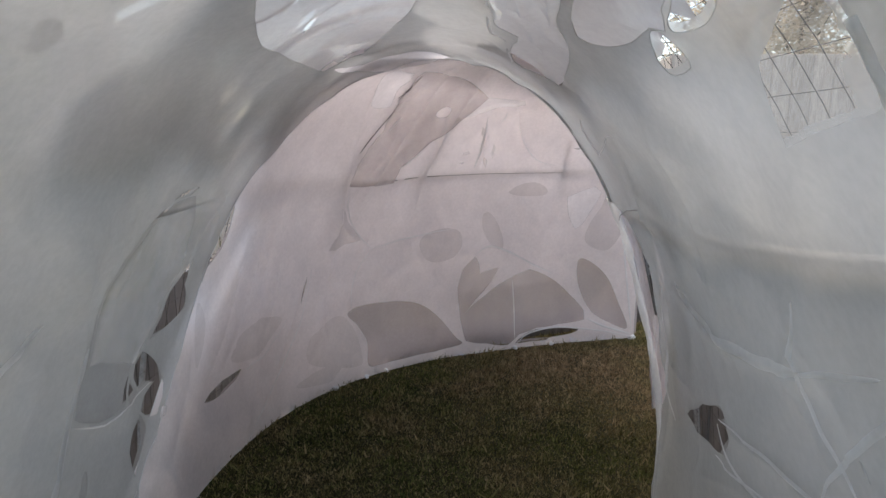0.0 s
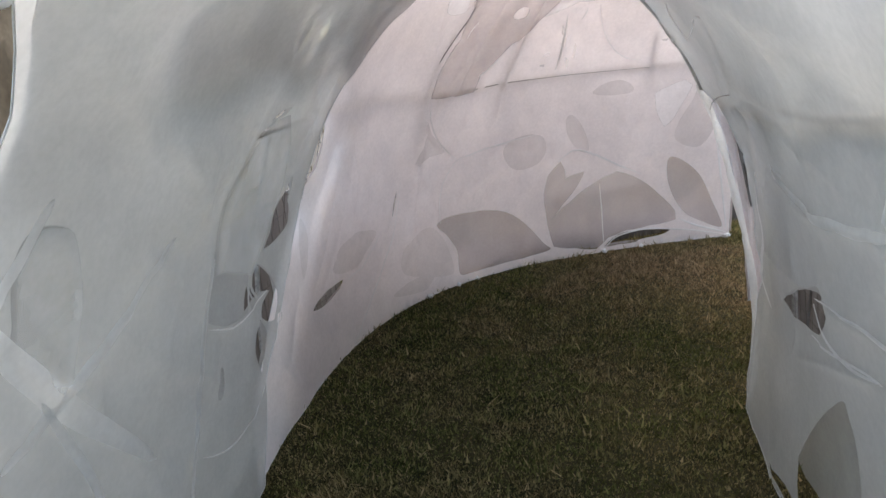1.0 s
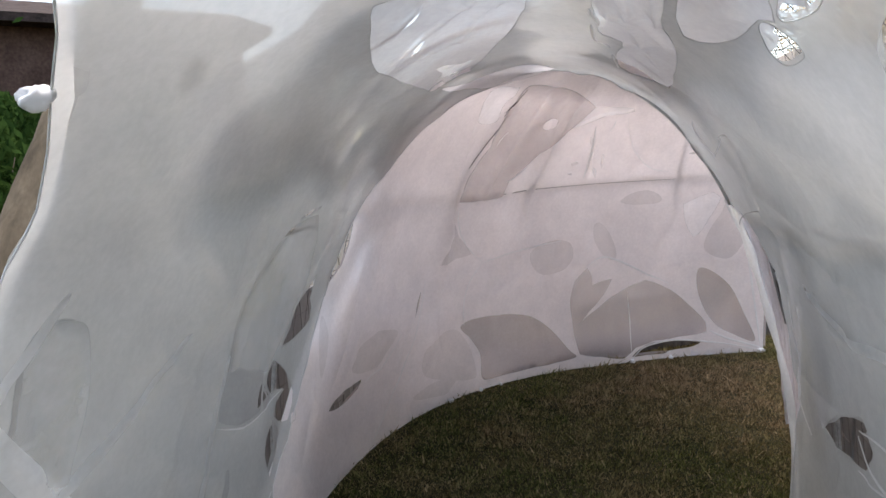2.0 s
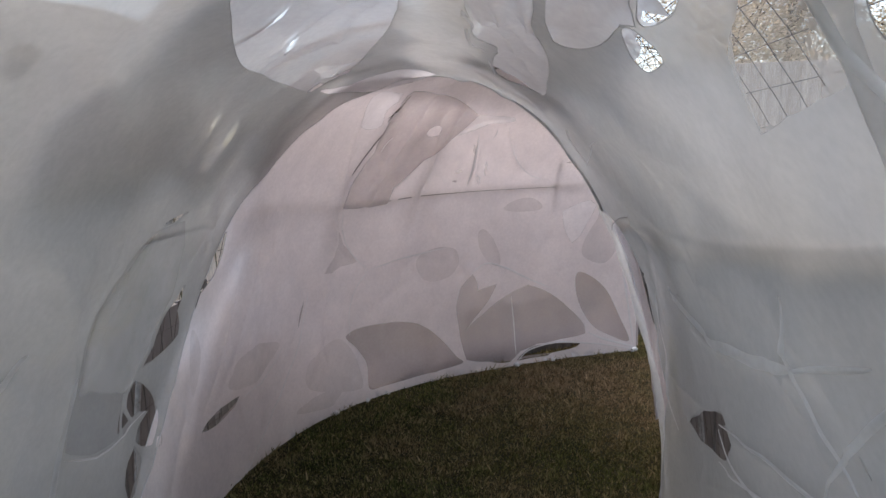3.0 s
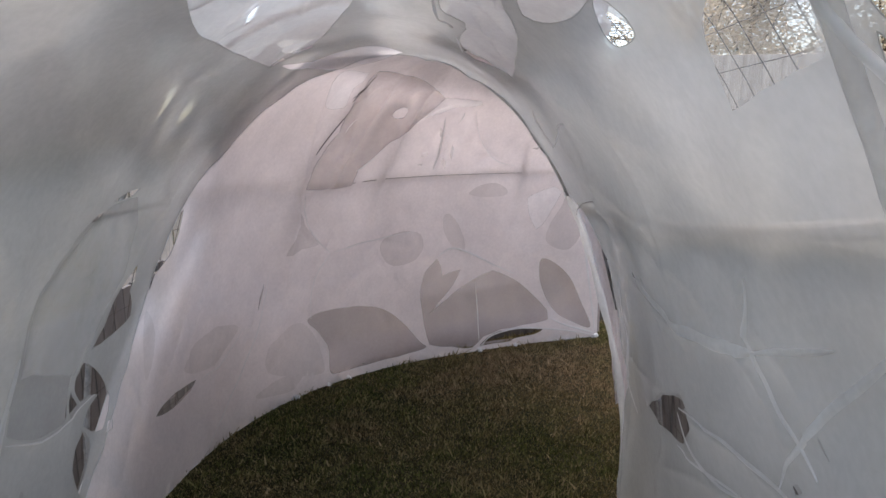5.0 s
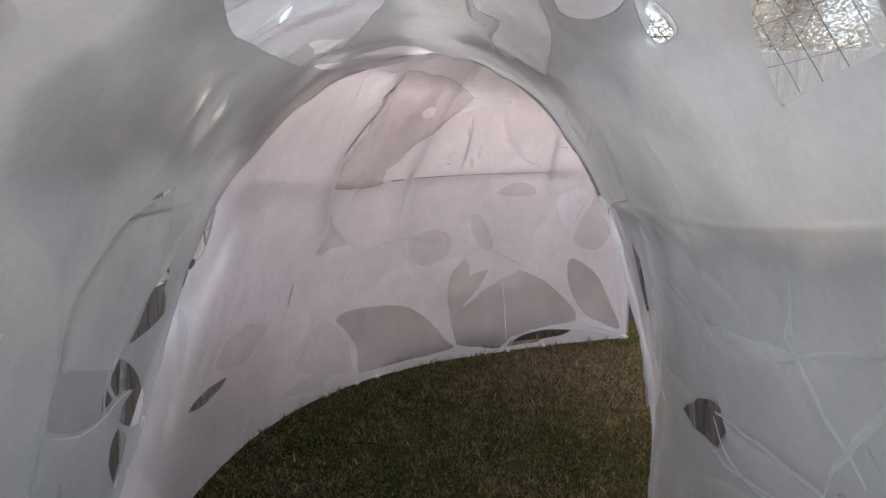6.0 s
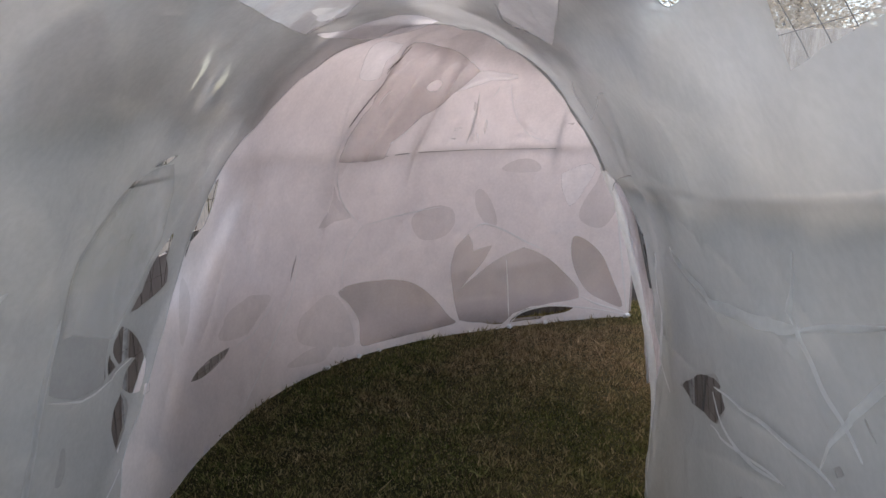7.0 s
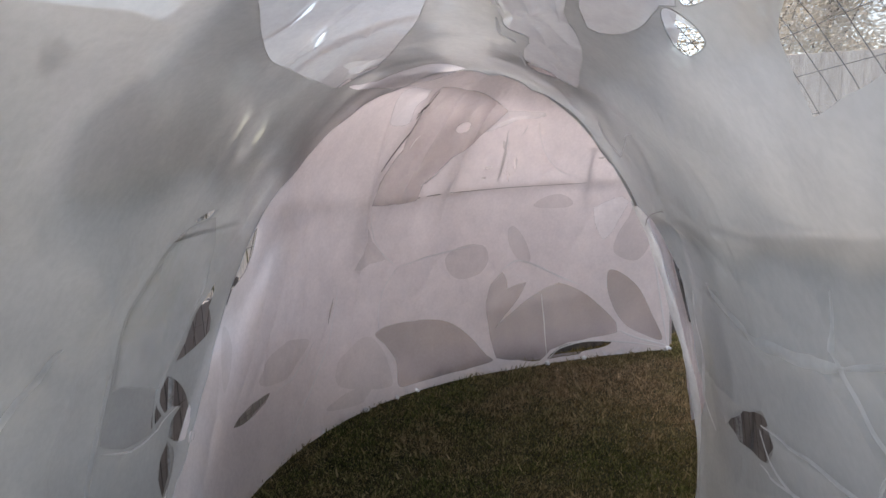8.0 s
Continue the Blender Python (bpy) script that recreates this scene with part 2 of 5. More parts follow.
def smooth_loop(pts, steps=7):
    """A closed smooth curve through a few points."""
    n, out = len(pts), []
    for i in range(n):
        p0, p1, p2, p3 = (pts[(i + k) % n] for k in (-1, 0, 1, 2))
        for j in range(steps):
            t = j / steps
            out.append(tuple(0.5 * (2 * p1[k] + (p2[k] - p0[k]) * t + (2 * p0[k] - 5 * p1[k] + 4 * p2[k] - p3[k]) * t * t
                                    + (3 * p1[k] - p0[k] - 3 * p2[k] + p3[k]) * t ** 3) for k in (0, 1)))
    return out


def arc_loop(pts, bow=0.16, steps=7):
    """A closed outline with sharp corners at the points and sides that bow outwards."""
    n, out = len(pts), []
    area = sum(pts[i][0] * pts[(i + 1) % n][1] - pts[(i + 1) % n][0] * pts[i][1] for i in range(n))
    sign = 1 if area > 0 else -1
    for i in range(n):
        (ax, ay), (bx, by) = pts[i], pts[(i + 1) % n]
        for j in range(steps):
            t = j / steps
            k = 4 * t * (1 - t) * bow * sign
            out.append((ax + (bx - ax) * t + (by - ay) * k, ay + (by - ay) * t - (bx - ax) * k))
    return out


def inside(px, py, loop):
    res = np.zeros(px.shape, bool)
    for i in range(len(loop)):
        (x1, y1), (x2, y2) = loop[i - 1], loop[i]
        if y1 == y2:
            continue
        res ^= ((y1 > py) != (y2 > py)) & (px < (x2 - x1) * (py - y1) / (y2 - y1) + x1)
    return res


def wrinkle(u, v, seed, amount):
    a = noise.noise(Vector((u * 1.7, v * 1.4, seed)))
    b = noise.noise(Vector((u * 6.0 + v * 2.0, v * 1.6, seed + 7)))
    c = 1 - abs(noise.noise(Vector((u * 1.6 - v * 1.1, v * 0.6 + u * 0.5, seed + 3))))
    d = 1 - abs(noise.noise(Vector((u * 2.3 + v * 1.9, v * 0.8 - u * 0.6, seed + 5))))
    return amount * (a + 0.4 * b - 0.9 * c ** 9 - 0.7 * d ** 11)


def fold_depth(px, py, folds):
    """How far the cloth is pulled inwards by its folds: soft ridges along lines, fading at their ends."""
    deep = np.zeros(px.shape)
    for line, wide, tall in folds:
        best, where_on = np.full(px.shape, 9.0), np.zeros(px.shape)
        n = len(line) - 1
        for i in range(n):
            (ax, ay), (bx, by) = line[i], line[i + 1]
            q = (bx - ax) ** 2 + (by - ay) ** 2
            t = np.clip(((px - ax) * (bx - ax) + (py - ay) * (by - ay)) / q, 0, 1)
            d = np.hypot(px - ax - t * (bx - ax), py - ay - t * (by - ay))
            near = d < best
            best[near], where_on[near] = d[near], ((i + t) / n)[near]
        fade = np.clip(np.minimum(where_on, 1 - where_on) * 4, 0.1, 1)
        deep += tall * fade * np.exp(-best / wide)
    return deep


def fold_line(line, count=18):
    """The line's points drawn as a smooth curve."""
    n, out = len(line), []
    for i in range(n - 1):
        p0, p1, p2, p3 = line[max(i - 1, 0)], line[i], line[i + 1], line[min(i + 2, n - 1)]
        for j in range(6):
            t = j / 6
            out.append(tuple(0.5 * (2 * p1[k] + (p2[k] - p0[k]) * t + (2 * p0[k] - 5 * p1[k] + 4 * p2[k] - p3[k]) * t * t
                                    + (3 * p1[k] - p0[k] - 3 * p2[k] + p3[k]) * t ** 3) for k in (0, 1)))
    return out + [line[-1]]


def sheet(name, where, outline, holes, out, seed, amount, mat, step=0.04, folds=()):
    """Cloth over a surface inside an outline, with holes cut through; returns its mesh and the rims."""
    from mathutils.geometry import delaunay_2d_cdt
    verts, edges = [], []
    for loop in [outline] + holes:
        base = len(verts)
        verts += [Vector(p) for p in loop]
        edges += [(base + i, base + (i + 1) % len(loop)) for i in range(len(loop))]
    us, vs = [p[0] for p in outline], [p[1] for p in outline]
    rng = random.Random(seed)
    grid = []
    u = min(us)
    while u < max(us):
        v = min(vs)
        while v < max(vs):
            grid.append((u + rng.uniform(-0.3, 0.3) * step, v + rng.uniform(-0.3, 0.3) * step))
            v += step
        u += step
    folds = [(fold_line(f[0]), f[1], f[2]) for f in folds]
    for line, wide, _ in folds:
        for (ax, ay), (bx, by) in zip(line, line[1:]):
            q = math.hypot(bx - ax, by - ay) or 1.0
            for t in np.arange(0, 1, 0.02 / q):
                for side in (-1.6, -0.8, -0.35, 0.0, 0.35, 0.8, 1.6):
                    grid.append((ax + (bx - ax) * t - (by - ay) / q * side * wide, ay + (by - ay) * t + (bx - ax) / q * side * wide))
    gx, gy = np.array([p[0] for p in grid]), np.array([p[1] for p in grid])
    keep = inside(gx, gy, outline)
    for h in holes:
        keep &= ~inside(gx, gy, h)
    verts += [Vector(p) for p, k in zip(grid, keep) if k]
    v2, _, tris = delaunay_2d_cdt(verts, edges, [], 0, 1e-5)[:3]
    cx = np.array([sum(v2[i][0] for i in t) / 3 for t in tris])
    cy = np.array([sum(v2[i][1] for i in t) / 3 for t in tris])
    good = inside(cx, cy, outline)
    for h in holes:
        good &= ~inside(cx, cy, h)
    deep = fold_depth(np.array([p[0] for p in v2]), np.array([p[1] for p in v2]), folds)
    lift = (lambda u_, v_: 1.0) if out < 0.1 or where is not near_at else (lambda u_, v_: min(1.0, max(0.12, (u_ - front_edge(v_)) / 0.4)))
    place = lambda u_, v_, d_=0.0: where(u_, v_, out * lift(u_, v_) + wrinkle(u_, v_, seed, amount) - d_)
    me = mesh_of(name, [place(p[0], p[1], float(d)) for p, d in zip(v2, deep)], [tuple(t) for t, k in zip(tris, good) if k], mat)
    rims = []
    for h in [outline] + holes:
        deep = fold_depth(np.array([p[0] for p in h]), np.array([p[1] for p in h]), folds)
        rims.append([place(p[0], p[1], float(d)) for p, d in zip(h, deep)])
    return me, rims


# ---- the ground ----
ground = tagged(new("ground", mesh_of("ground", [(-400, -400, 0), (400, -400, 0), (400, 400, 0), (-400, 400, 0)], [(0, 1, 2, 3)], GROUND)), "short lawn of green and dry brown grass", "ground", kind="structure")


def blades(name, count, x0, x1, y0, y1, seed, tall=0.035, wide=0.0035):
    rng = np.random.RandomState(seed)
    x, y = rng.uniform(x0, x1, count), rng.uniform(y0, y1, count)
    g = rng.uniform(0, 6.283, count)
    tuft = 0.6 + 0.4 * np.sin(x * 9 + 2 * np.sin(y * 5)) * np.sin(y * 8 + 1.7 * np.sin(x * 6)) + 0.35 * np.sin(x * 23 + y * 17) * np.sin(y * 29 - x * 11)
    hgt = tall * rng.uniform(0.5, 1.25, count) * np.clip(tuft, 0.5, 1.35)
    lean = rng.normal(0, 0.55, (count, 2)) * hgt[:, None]
    w = wide * rng.uniform(0.7, 1.4, count)
    dx, dy = np.cos(g) * w, np.sin(g) * w
    v = np.empty((count, 3, 3))
    v[:, 0] = np.stack([x - dx, y - dy, np.full(count, -0.002)], 1)
    v[:, 1] = np.stack([x + dx, y + dy, np.full(count, -0.002)], 1)
    v[:, 2] = np.stack([x + lean[:, 0], y + lean[:, 1], hgt], 1)
    me = bpy.data.meshes.new(name)
    me.from_pydata(v.reshape(-1, 3).tolist(), [], np.arange(count * 3).reshape(-1, 3).tolist())
    me.materials.append(GRASS)
    return tagged(new(name, me), "trampled short lawn grass with dry patches", "grass", kind="stuff")


blades("grass", 300000, -1.4, 2.6, 1.3, 5.6, 3, 0.021, 0.0036)
blades("grass", 60000, -6, 7, 5.4, 10.0, 4, 0.05, 0.006)
blades("grass", 60000, -7.0, -1.3, -1.0, 5.4, 5, 0.05, 0.006)
blades("grass", 60000, -1.3, 6.0, -3.0, 5.4, 6, 0.05, 0.006)

# ---- CUTS ----
# outlines of cut and torn openings, as metres along and round each vault
NEAR_HOLES, NEAR_BOTH, FAR_HOLES, FAR_BOTH, NEAR_COVER, FAR_COVER = [], [], [], [], [], []
NEAR_HOLES.append(arc_loop([(1.158, 2.150), (1.307, 2.076), (1.465, 2.009), (1.601, 1.966), (1.779, 1.963), (2.015, 1.971), (2.290, 1.985), (2.326, 2.039), (2.284, 2.152), (2.098, 2.283), (1.905, 2.391), (1.639, 2.480), (1.265, 2.554), (1.190, 2.350)], 0.03, 3))
NEAR_HOLES.append(arc_loop([(1.153, 2.733), (1.429, 2.749), (1.583, 2.791), (1.582, 2.861), (1.670, 2.868), (1.832, 2.858), (1.973, 2.901), (1.942, 3.018), (1.899, 3.086), (1.636, 3.057), (1.461, 3.023), (1.314, 2.973), (1.210, 2.923), (0.998, 2.873)], 0.03, 3))
NEAR_HOLES.append(arc_loop([(0.942, 2.914), (1.159, 2.949), (1.213, 2.990), (1.199, 3.021), (1.144, 3.056), (1.055, 3.075), (0.966, 3.071), (0.928, 3.069), (0.877, 3.088), (0.838, 3.051), (0.768, 3.023)], 0.03, 3))
NEAR_HOLES.append(arc_loop([(2.074, 1.287), (1.953, 1.274), (1.807, 1.224), (1.738, 1.158), (1.703, 1.069), (1.682, 0.951), (1.679, 0.833), (1.676, 0.715), (1.764, 0.668), (1.873, 0.636), (1.973, 0.630), (1.988, 0.677), (1.994, 0.743), (2.028, 0.797), (2.069, 0.850), (2.127, 0.936), (2.204, 1.015), (2.204, 1.115), (2.198, 1.200)], 0.03, 3))
NEAR_HOLES.append(smooth_loop([(1.416, 4.271), (1.571, 4.380), (1.732, 4.543), (1.811, 4.707), (1.746, 4.791), (1.627, 4.790), (1.401, 4.609), (1.342, 4.483), (1.346, 4.378), (1.372, 4.301)]))
NEAR_HOLES.append(smooth_loop([(0.864, 1.178), (0.891, 1.222), (0.936, 1.225), (0.993, 1.196), (1.031, 1.096), (1.040, 1.005), (1.022, 0.925), (1.010, 0.881), (0.975, 0.861), (0.927, 0.916), (0.886, 0.966), (0.864, 1.005), (0.864, 1.089)]))
NEAR_HOLES.append(arc_loop([(0.798, 1.095), (0.807, 1.043), (0.825, 1.046)], 0.03, 3))
NEAR_HOLES.append(smooth_loop([(1.760, 0.528), (1.788, 0.515), (1.775, 0.436), (1.742, 0.448)]))
FAR_HOLES.append(smooth_loop([(1.869, 0.377), (2.045, 0.401), (2.356, 0.388), (2.596, 0.342), (2.775, 0.245), (2.922, 0.117), (2.974, 0.072), (2.801, 0.057), (2.547, 0.052), (2.277, 0.051), (2.107, 0.063), (2.087, 0.187), (1.992, 0.291)]))
FAR_HOLES.append(arc_loop([(3.039, 0.595), (2.953, 0.517), (2.923, 0.403), (2.943, 0.286), (2.974, 0.167), (3.007, 0.085), (3.176, 0.056), (3.342, 0.031), (3.426, 0.087), (3.556, 0.115), (3.713, 0.125), (3.878, 0.146), (3.873, 0.202), (3.764, 0.315), (3.644, 0.411), (3.480, 0.482), (3.316, 0.429), (3.146, 0.342), (2.995, 0.254), (3.071, 0.323), (3.187, 0.420), (3.238, 0.511), (3.093, 0.482), (3.080, 0.541)], 0.03, 3))
FAR_HOLES.append(smooth_loop([(3.824, 0.525), (3.914, 0.498), (4.016, 0.398), (4.093, 0.238), (4.158, 0.071), (4.045, 0.112), (3.936, 0.180), (3.858, 0.290), (3.815, 0.416)]))
FAR_HOLES.append(arc_loop([(2.785, 1.280), (2.843, 1.290), (2.859, 1.273), (2.801, 1.263)], 0.03, 3))
FAR_HOLES.append(arc_loop([(2.771, 1.209), (2.815, 1.215), (2.815, 1.199)], 0.03, 3))
FAR_HOLES.append(arc_loop([(2.895, 1.480), (2.916, 1.466), (2.929, 1.400), (2.905, 1.426)], 0.03, 3))
FAR_HOLES.append(arc_loop([(2.986, 1.248), (3.023, 1.219), (3.026, 1.167), (2.999, 1.200)], 0.03, 3))
FAR_HOLES.append(arc_loop([(3.698, 1.290), (3.745, 1.297), (3.739, 1.280)], 0.03, 3))
FAR_HOLES.append(arc_loop([(3.050, 1.262), (3.054, 1.337), (3.071, 1.311), (3.068, 1.229)], 0.03, 3))
NEAR_BOTH.append((smooth_loop([(0.833, 3.066), (0.856, 3.080), (0.856, 3.098), (0.816, 3.109), (0.756, 3.105), (0.694, 3.074), (0.760, 3.040)]),
    smooth_loop([(1.192, 3.088), (1.226, 3.105), (1.227, 3.127), (1.167, 3.142), (1.079, 3.136), (0.989, 3.098), (1.085, 3.055)])))
NEAR_BOTH.append((smooth_loop([(0.940, 3.078), (0.972, 3.103), (0.999, 3.139), (0.986, 3.173), (0.908, 3.169), (0.883, 3.144), (0.892, 3.109), (0.909, 3.082)]),
    smooth_loop([(1.350, 3.102), (1.396, 3.134), (1.435, 3.180), (1.414, 3.222), (1.299, 3.216), (1.263, 3.185), (1.278, 3.141), (1.304, 3.108)])))
NEAR_BOTH.append((arc_loop([(0.475, 3.173), (0.490, 3.197), (0.498, 3.221), (0.495, 3.241), (0.489, 3.260), (0.480, 3.285), (0.470, 3.301), (0.443, 3.327), (0.389, 3.211)], 0.03, 3),
    arc_loop([(0.665, 3.222), (0.686, 3.252), (0.696, 3.283), (0.690, 3.307), (0.679, 3.331), (0.665, 3.362), (0.649, 3.382), (0.608, 3.413), (0.538, 3.271)], 0.03, 3)))
NEAR_BOTH.append((arc_loop([(0.505, 3.264), (0.512, 3.295), (0.525, 3.333), (0.530, 3.373), (0.499, 3.383), (0.462, 3.371), (0.449, 3.339), (0.477, 3.316), (0.492, 3.292), (0.499, 3.273)], 0.03, 3),
    arc_loop([(0.703, 3.336), (0.711, 3.374), (0.725, 3.421), (0.728, 3.469), (0.683, 3.482), (0.631, 3.466), (0.615, 3.428), (0.658, 3.400), (0.682, 3.370), (0.694, 3.347)], 0.03, 3)))
NEAR_BOTH.append((arc_loop([(2.066, 0.771), (2.172, 0.712), (2.243, 0.653), (2.293, 0.589), (2.287, 0.545), (2.247, 0.503), (2.180, 0.520), (2.118, 0.561), (2.135, 0.604), (2.201, 0.628), (2.138, 0.647), (2.084, 0.644), (2.034, 0.699), (2.031, 0.739)], 0.03, 3),
    arc_loop([(2.333, 0.669), (2.445, 0.608), (2.519, 0.547), (2.568, 0.482), (2.556, 0.436), (2.508, 0.394), (2.435, 0.411), (2.369, 0.453), (2.392, 0.497), (2.469, 0.522), (2.401, 0.542), (2.339, 0.537), (2.289, 0.594), (2.289, 0.635)], 0.03, 3)))
NEAR_BOTH.append((arc_loop([(2.014, 0.706), (2.031, 0.679), (2.073, 0.640), (2.002, 0.627), (2.002, 0.664)], 0.03, 3),
    arc_loop([(2.267, 0.601), (2.283, 0.574), (2.327, 0.534), (2.245, 0.521), (2.249, 0.559)], 0.03, 3)))
NEAR_BOTH.append((arc_loop([(2.106, 0.557), (2.152, 0.509), (2.154, 0.441), (2.095, 0.365), (2.054, 0.457), (2.072, 0.518)], 0.03, 3),
    arc_loop([(2.356, 0.449), (2.402, 0.400), (2.398, 0.330), (2.326, 0.252), (2.288, 0.347), (2.314, 0.409)], 0.03, 3)))
NEAR_BOTH.append((arc_loop([(2.282, 0.515), (2.315, 0.506), (2.309, 0.480), (2.267, 0.483)], 0.03, 3),
    arc_loop([(2.547, 0.405), (2.584, 0.397), (2.574, 0.370), (2.528, 0.373)], 0.03, 3)))
NEAR_BOTH.append((arc_loop([(2.340, 1.026), (2.270, 0.982), (2.209, 0.926), (2.180, 0.848), (2.108, 0.798), (2.213, 0.796), (2.346, 0.809), (2.398, 0.828), (2.386, 0.876), (2.339, 0.927), (2.351, 0.976)], 0.03, 3),
    arc_loop([(2.680, 0.929), (2.593, 0.884), (2.515, 0.827), (2.471, 0.747), (2.384, 0.696), (2.502, 0.694), (2.655, 0.707), (2.716, 0.727), (2.709, 0.775), (2.664, 0.828), (2.685, 0.878)], 0.03, 3)))
NEAR_BOTH.append((arc_loop([(2.142, 1.329), (2.037, 1.314), (1.981, 1.294), (2.095, 1.298)], 0.03, 3),
    arc_loop([(2.507, 1.239), (2.380, 1.224), (2.312, 1.204), (2.446, 1.208)], 0.03, 3)))
NEAR_BOTH.append((arc_loop([(2.079, 1.268), (2.008, 1.260), (1.967, 1.233), (2.039, 1.242)], 0.03, 3),
    arc_loop([(2.422, 1.177), (2.337, 1.168), (2.285, 1.141), (2.370, 1.150)], 0.03, 3)))
NEAR_BOTH.append((arc_loop([(1.942, 4.231), (1.836, 4.167), (1.688, 4.102), (1.544, 4.055), (1.491, 4.058), (1.561, 4.094), (1.489, 4.069), (1.482, 4.102), (1.591, 4.192), (1.725, 4.220), (1.876, 4.238)], 0.03, 3),
    arc_loop([(2.469, 4.444), (2.350, 4.374), (2.173, 4.303), (1.994, 4.251), (1.923, 4.253), (2.007, 4.293), (1.917, 4.265), (1.900, 4.301), (2.021, 4.398), (2.189, 4.429), (2.380, 4.450)], 0.03, 3)))
NEAR_BOTH.append((arc_loop([(0.868, 3.840), (0.854, 3.837), (0.839, 3.860), (0.855, 3.857)], 0.03, 3),
    arc_loop([(1.133, 4.008), (1.115, 4.005), (1.092, 4.030), (1.113, 4.026)], 0.03, 3)))
NEAR_BOTH.append((arc_loop([(0.973, 3.971), (0.954, 3.958), (0.943, 3.965), (0.966, 3.982)], 0.03, 3),
    arc_loop([(1.253, 4.153), (1.230, 4.139), (1.214, 4.146), (1.242, 4.165)], 0.03, 3)))
NEAR_BOTH.append((arc_loop([(2.117, 4.823), (2.006, 4.811), (1.808, 4.797), (1.775, 4.826), (1.854, 4.846), (2.007, 4.842)], 0.03, 3),
    arc_loop([(2.188, 5.657), (2.095, 5.637), (1.910, 5.619), (1.831, 5.685), (1.880, 5.721), (2.042, 5.703)], 0.03, 3)))
FAR_BOTH.append((smooth_loop([(3.401, 0.035), (3.459, 0.077), (3.556, 0.105), (3.714, 0.105), (3.843, 0.090), (3.791, 0.060), (3.657, 0.048), (3.618, 0.034), (3.497, 0.036)]),
    smooth_loop([(3.438, 0.020), (3.492, 0.045), (3.585, 0.074), (3.736, 0.074), (3.861, 0.060), (3.811, 0.030), (3.691, 0.020), (3.645, 0.020), (3.529, 0.020)])))
FAR_BOTH.append((arc_loop([(0.200, 0.326), (0.309, 0.350), (0.472, 0.351), (0.641, 0.341), (0.525, 0.312), (0.372, 0.302)], 0.03, 3),
    arc_loop([(0.447, 0.239), (0.552, 0.267), (0.705, 0.275), (0.862, 0.270), (0.752, 0.237), (0.609, 0.222)], 0.03, 3)))
FAR_BOTH.append((arc_loop([(0.179, 1.117), (0.099, 1.094), (0.022, 1.056), (0.017, 0.979), (-0.011, 0.897), (0.018, 0.829), (0.046, 0.883), (0.162, 0.936), (0.201, 1.023)], 0.03, 3),
    arc_loop([(0.523, 1.041), (0.446, 1.016), (0.369, 0.977), (0.350, 0.899), (0.311, 0.815), (0.328, 0.746), (0.362, 0.802), (0.477, 0.858), (0.527, 0.947)], 0.03, 3)))
FAR_BOTH.append((arc_loop([(1.347, 0.642), (1.315, 0.577), (1.307, 0.509), (1.331, 0.561)], 0.03, 3),
    arc_loop([(1.523, 0.590), (1.491, 0.524), (1.481, 0.456), (1.505, 0.508)], 0.03, 3)))
NEAR_COVER.append(arc_loop([(2.263, 1.478), (2.229, 1.528), (2.208, 1.594), (2.176, 1.704), (2.272, 1.617), (2.328, 1.512)], 0.03, 3))
NEAR_COVER.append(arc_loop([(2.504, 1.470), (2.476, 1.558), (2.511, 1.651), (2.596, 1.552)], 0.03, 3))
NEAR_COVER.append(smooth_loop([(1.841, 1.744), (1.772, 1.819), (1.814, 1.862), (1.911, 1.863), (1.987, 1.800), (1.976, 1.720)]))
NEAR_COVER.append(smooth_loop([(1.184, 1.649), (1.159, 1.692), (1.173, 1.728), (1.206, 1.727), (1.227, 1.696), (1.213, 1.659)]))
NEAR_COVER.append(arc_loop([(2.616, 2.012), (2.707, 2.091), (2.750, 2.204), (2.856, 2.145), (2.884, 2.053), (2.896, 1.946), (2.790, 2.016)], 0.03, 3))
NEAR_COVER.append(arc_loop([(1.832, 2.028), (1.815, 2.107), (1.756, 2.153), (1.788, 2.089)], 0.03, 3))
NEAR_COVER.append(arc_loop([(2.144, 2.002), (2.061, 2.093), (2.046, 2.114), (2.141, 2.052)], 0.03, 3))
NEAR_COVER.append(smooth_loop([(0.993, 3.122), (1.055, 3.164), (1.107, 3.209), (1.128, 3.248), (1.073, 3.264), (1.022, 3.248), (0.966, 3.204), (0.891, 3.162)]))
NEAR_COVER.append(arc_loop([(0.838, 3.152), (0.933, 3.202), (0.985, 3.233), (1.025, 3.270), (1.046, 3.313), (1.064, 3.358), (1.067, 3.405), (0.971, 3.381), (0.877, 3.365), (0.807, 3.353), (0.776, 3.317), (0.751, 3.273), (0.710, 3.205)], 0.03, 3))
NEAR_COVER.append(arc_loop([(3.137, 1.099), (3.004, 1.081), (2.877, 1.045), (2.851, 0.952), (2.812, 0.866), (2.844, 0.774), (2.966, 0.825), (3.122, 0.887), (3.183, 0.982)], 0.03, 3))
NEAR_COVER.append(arc_loop([(2.988, 0.249), (3.151, 0.279), (3.398, 0.260), (3.726, 0.204), (3.483, 0.174), (3.256, 0.189)], 0.03, 3))
# opening added in the outer cloth for more light on the vault
FAR_COVER.append(smooth_loop([(2.443, 1.210), (2.716, 1.392), (3.022, 1.511), (3.311, 1.559), (3.582, 1.518), (3.803, 1.249), (3.886, 1.095), (3.595, 1.073), (3.180, 1.079), (2.666, 1.079), (2.324, 1.088)]))
NEAR_FOLDS, FAR_FOLDS, DRAPE_FOLDS = [], [], []
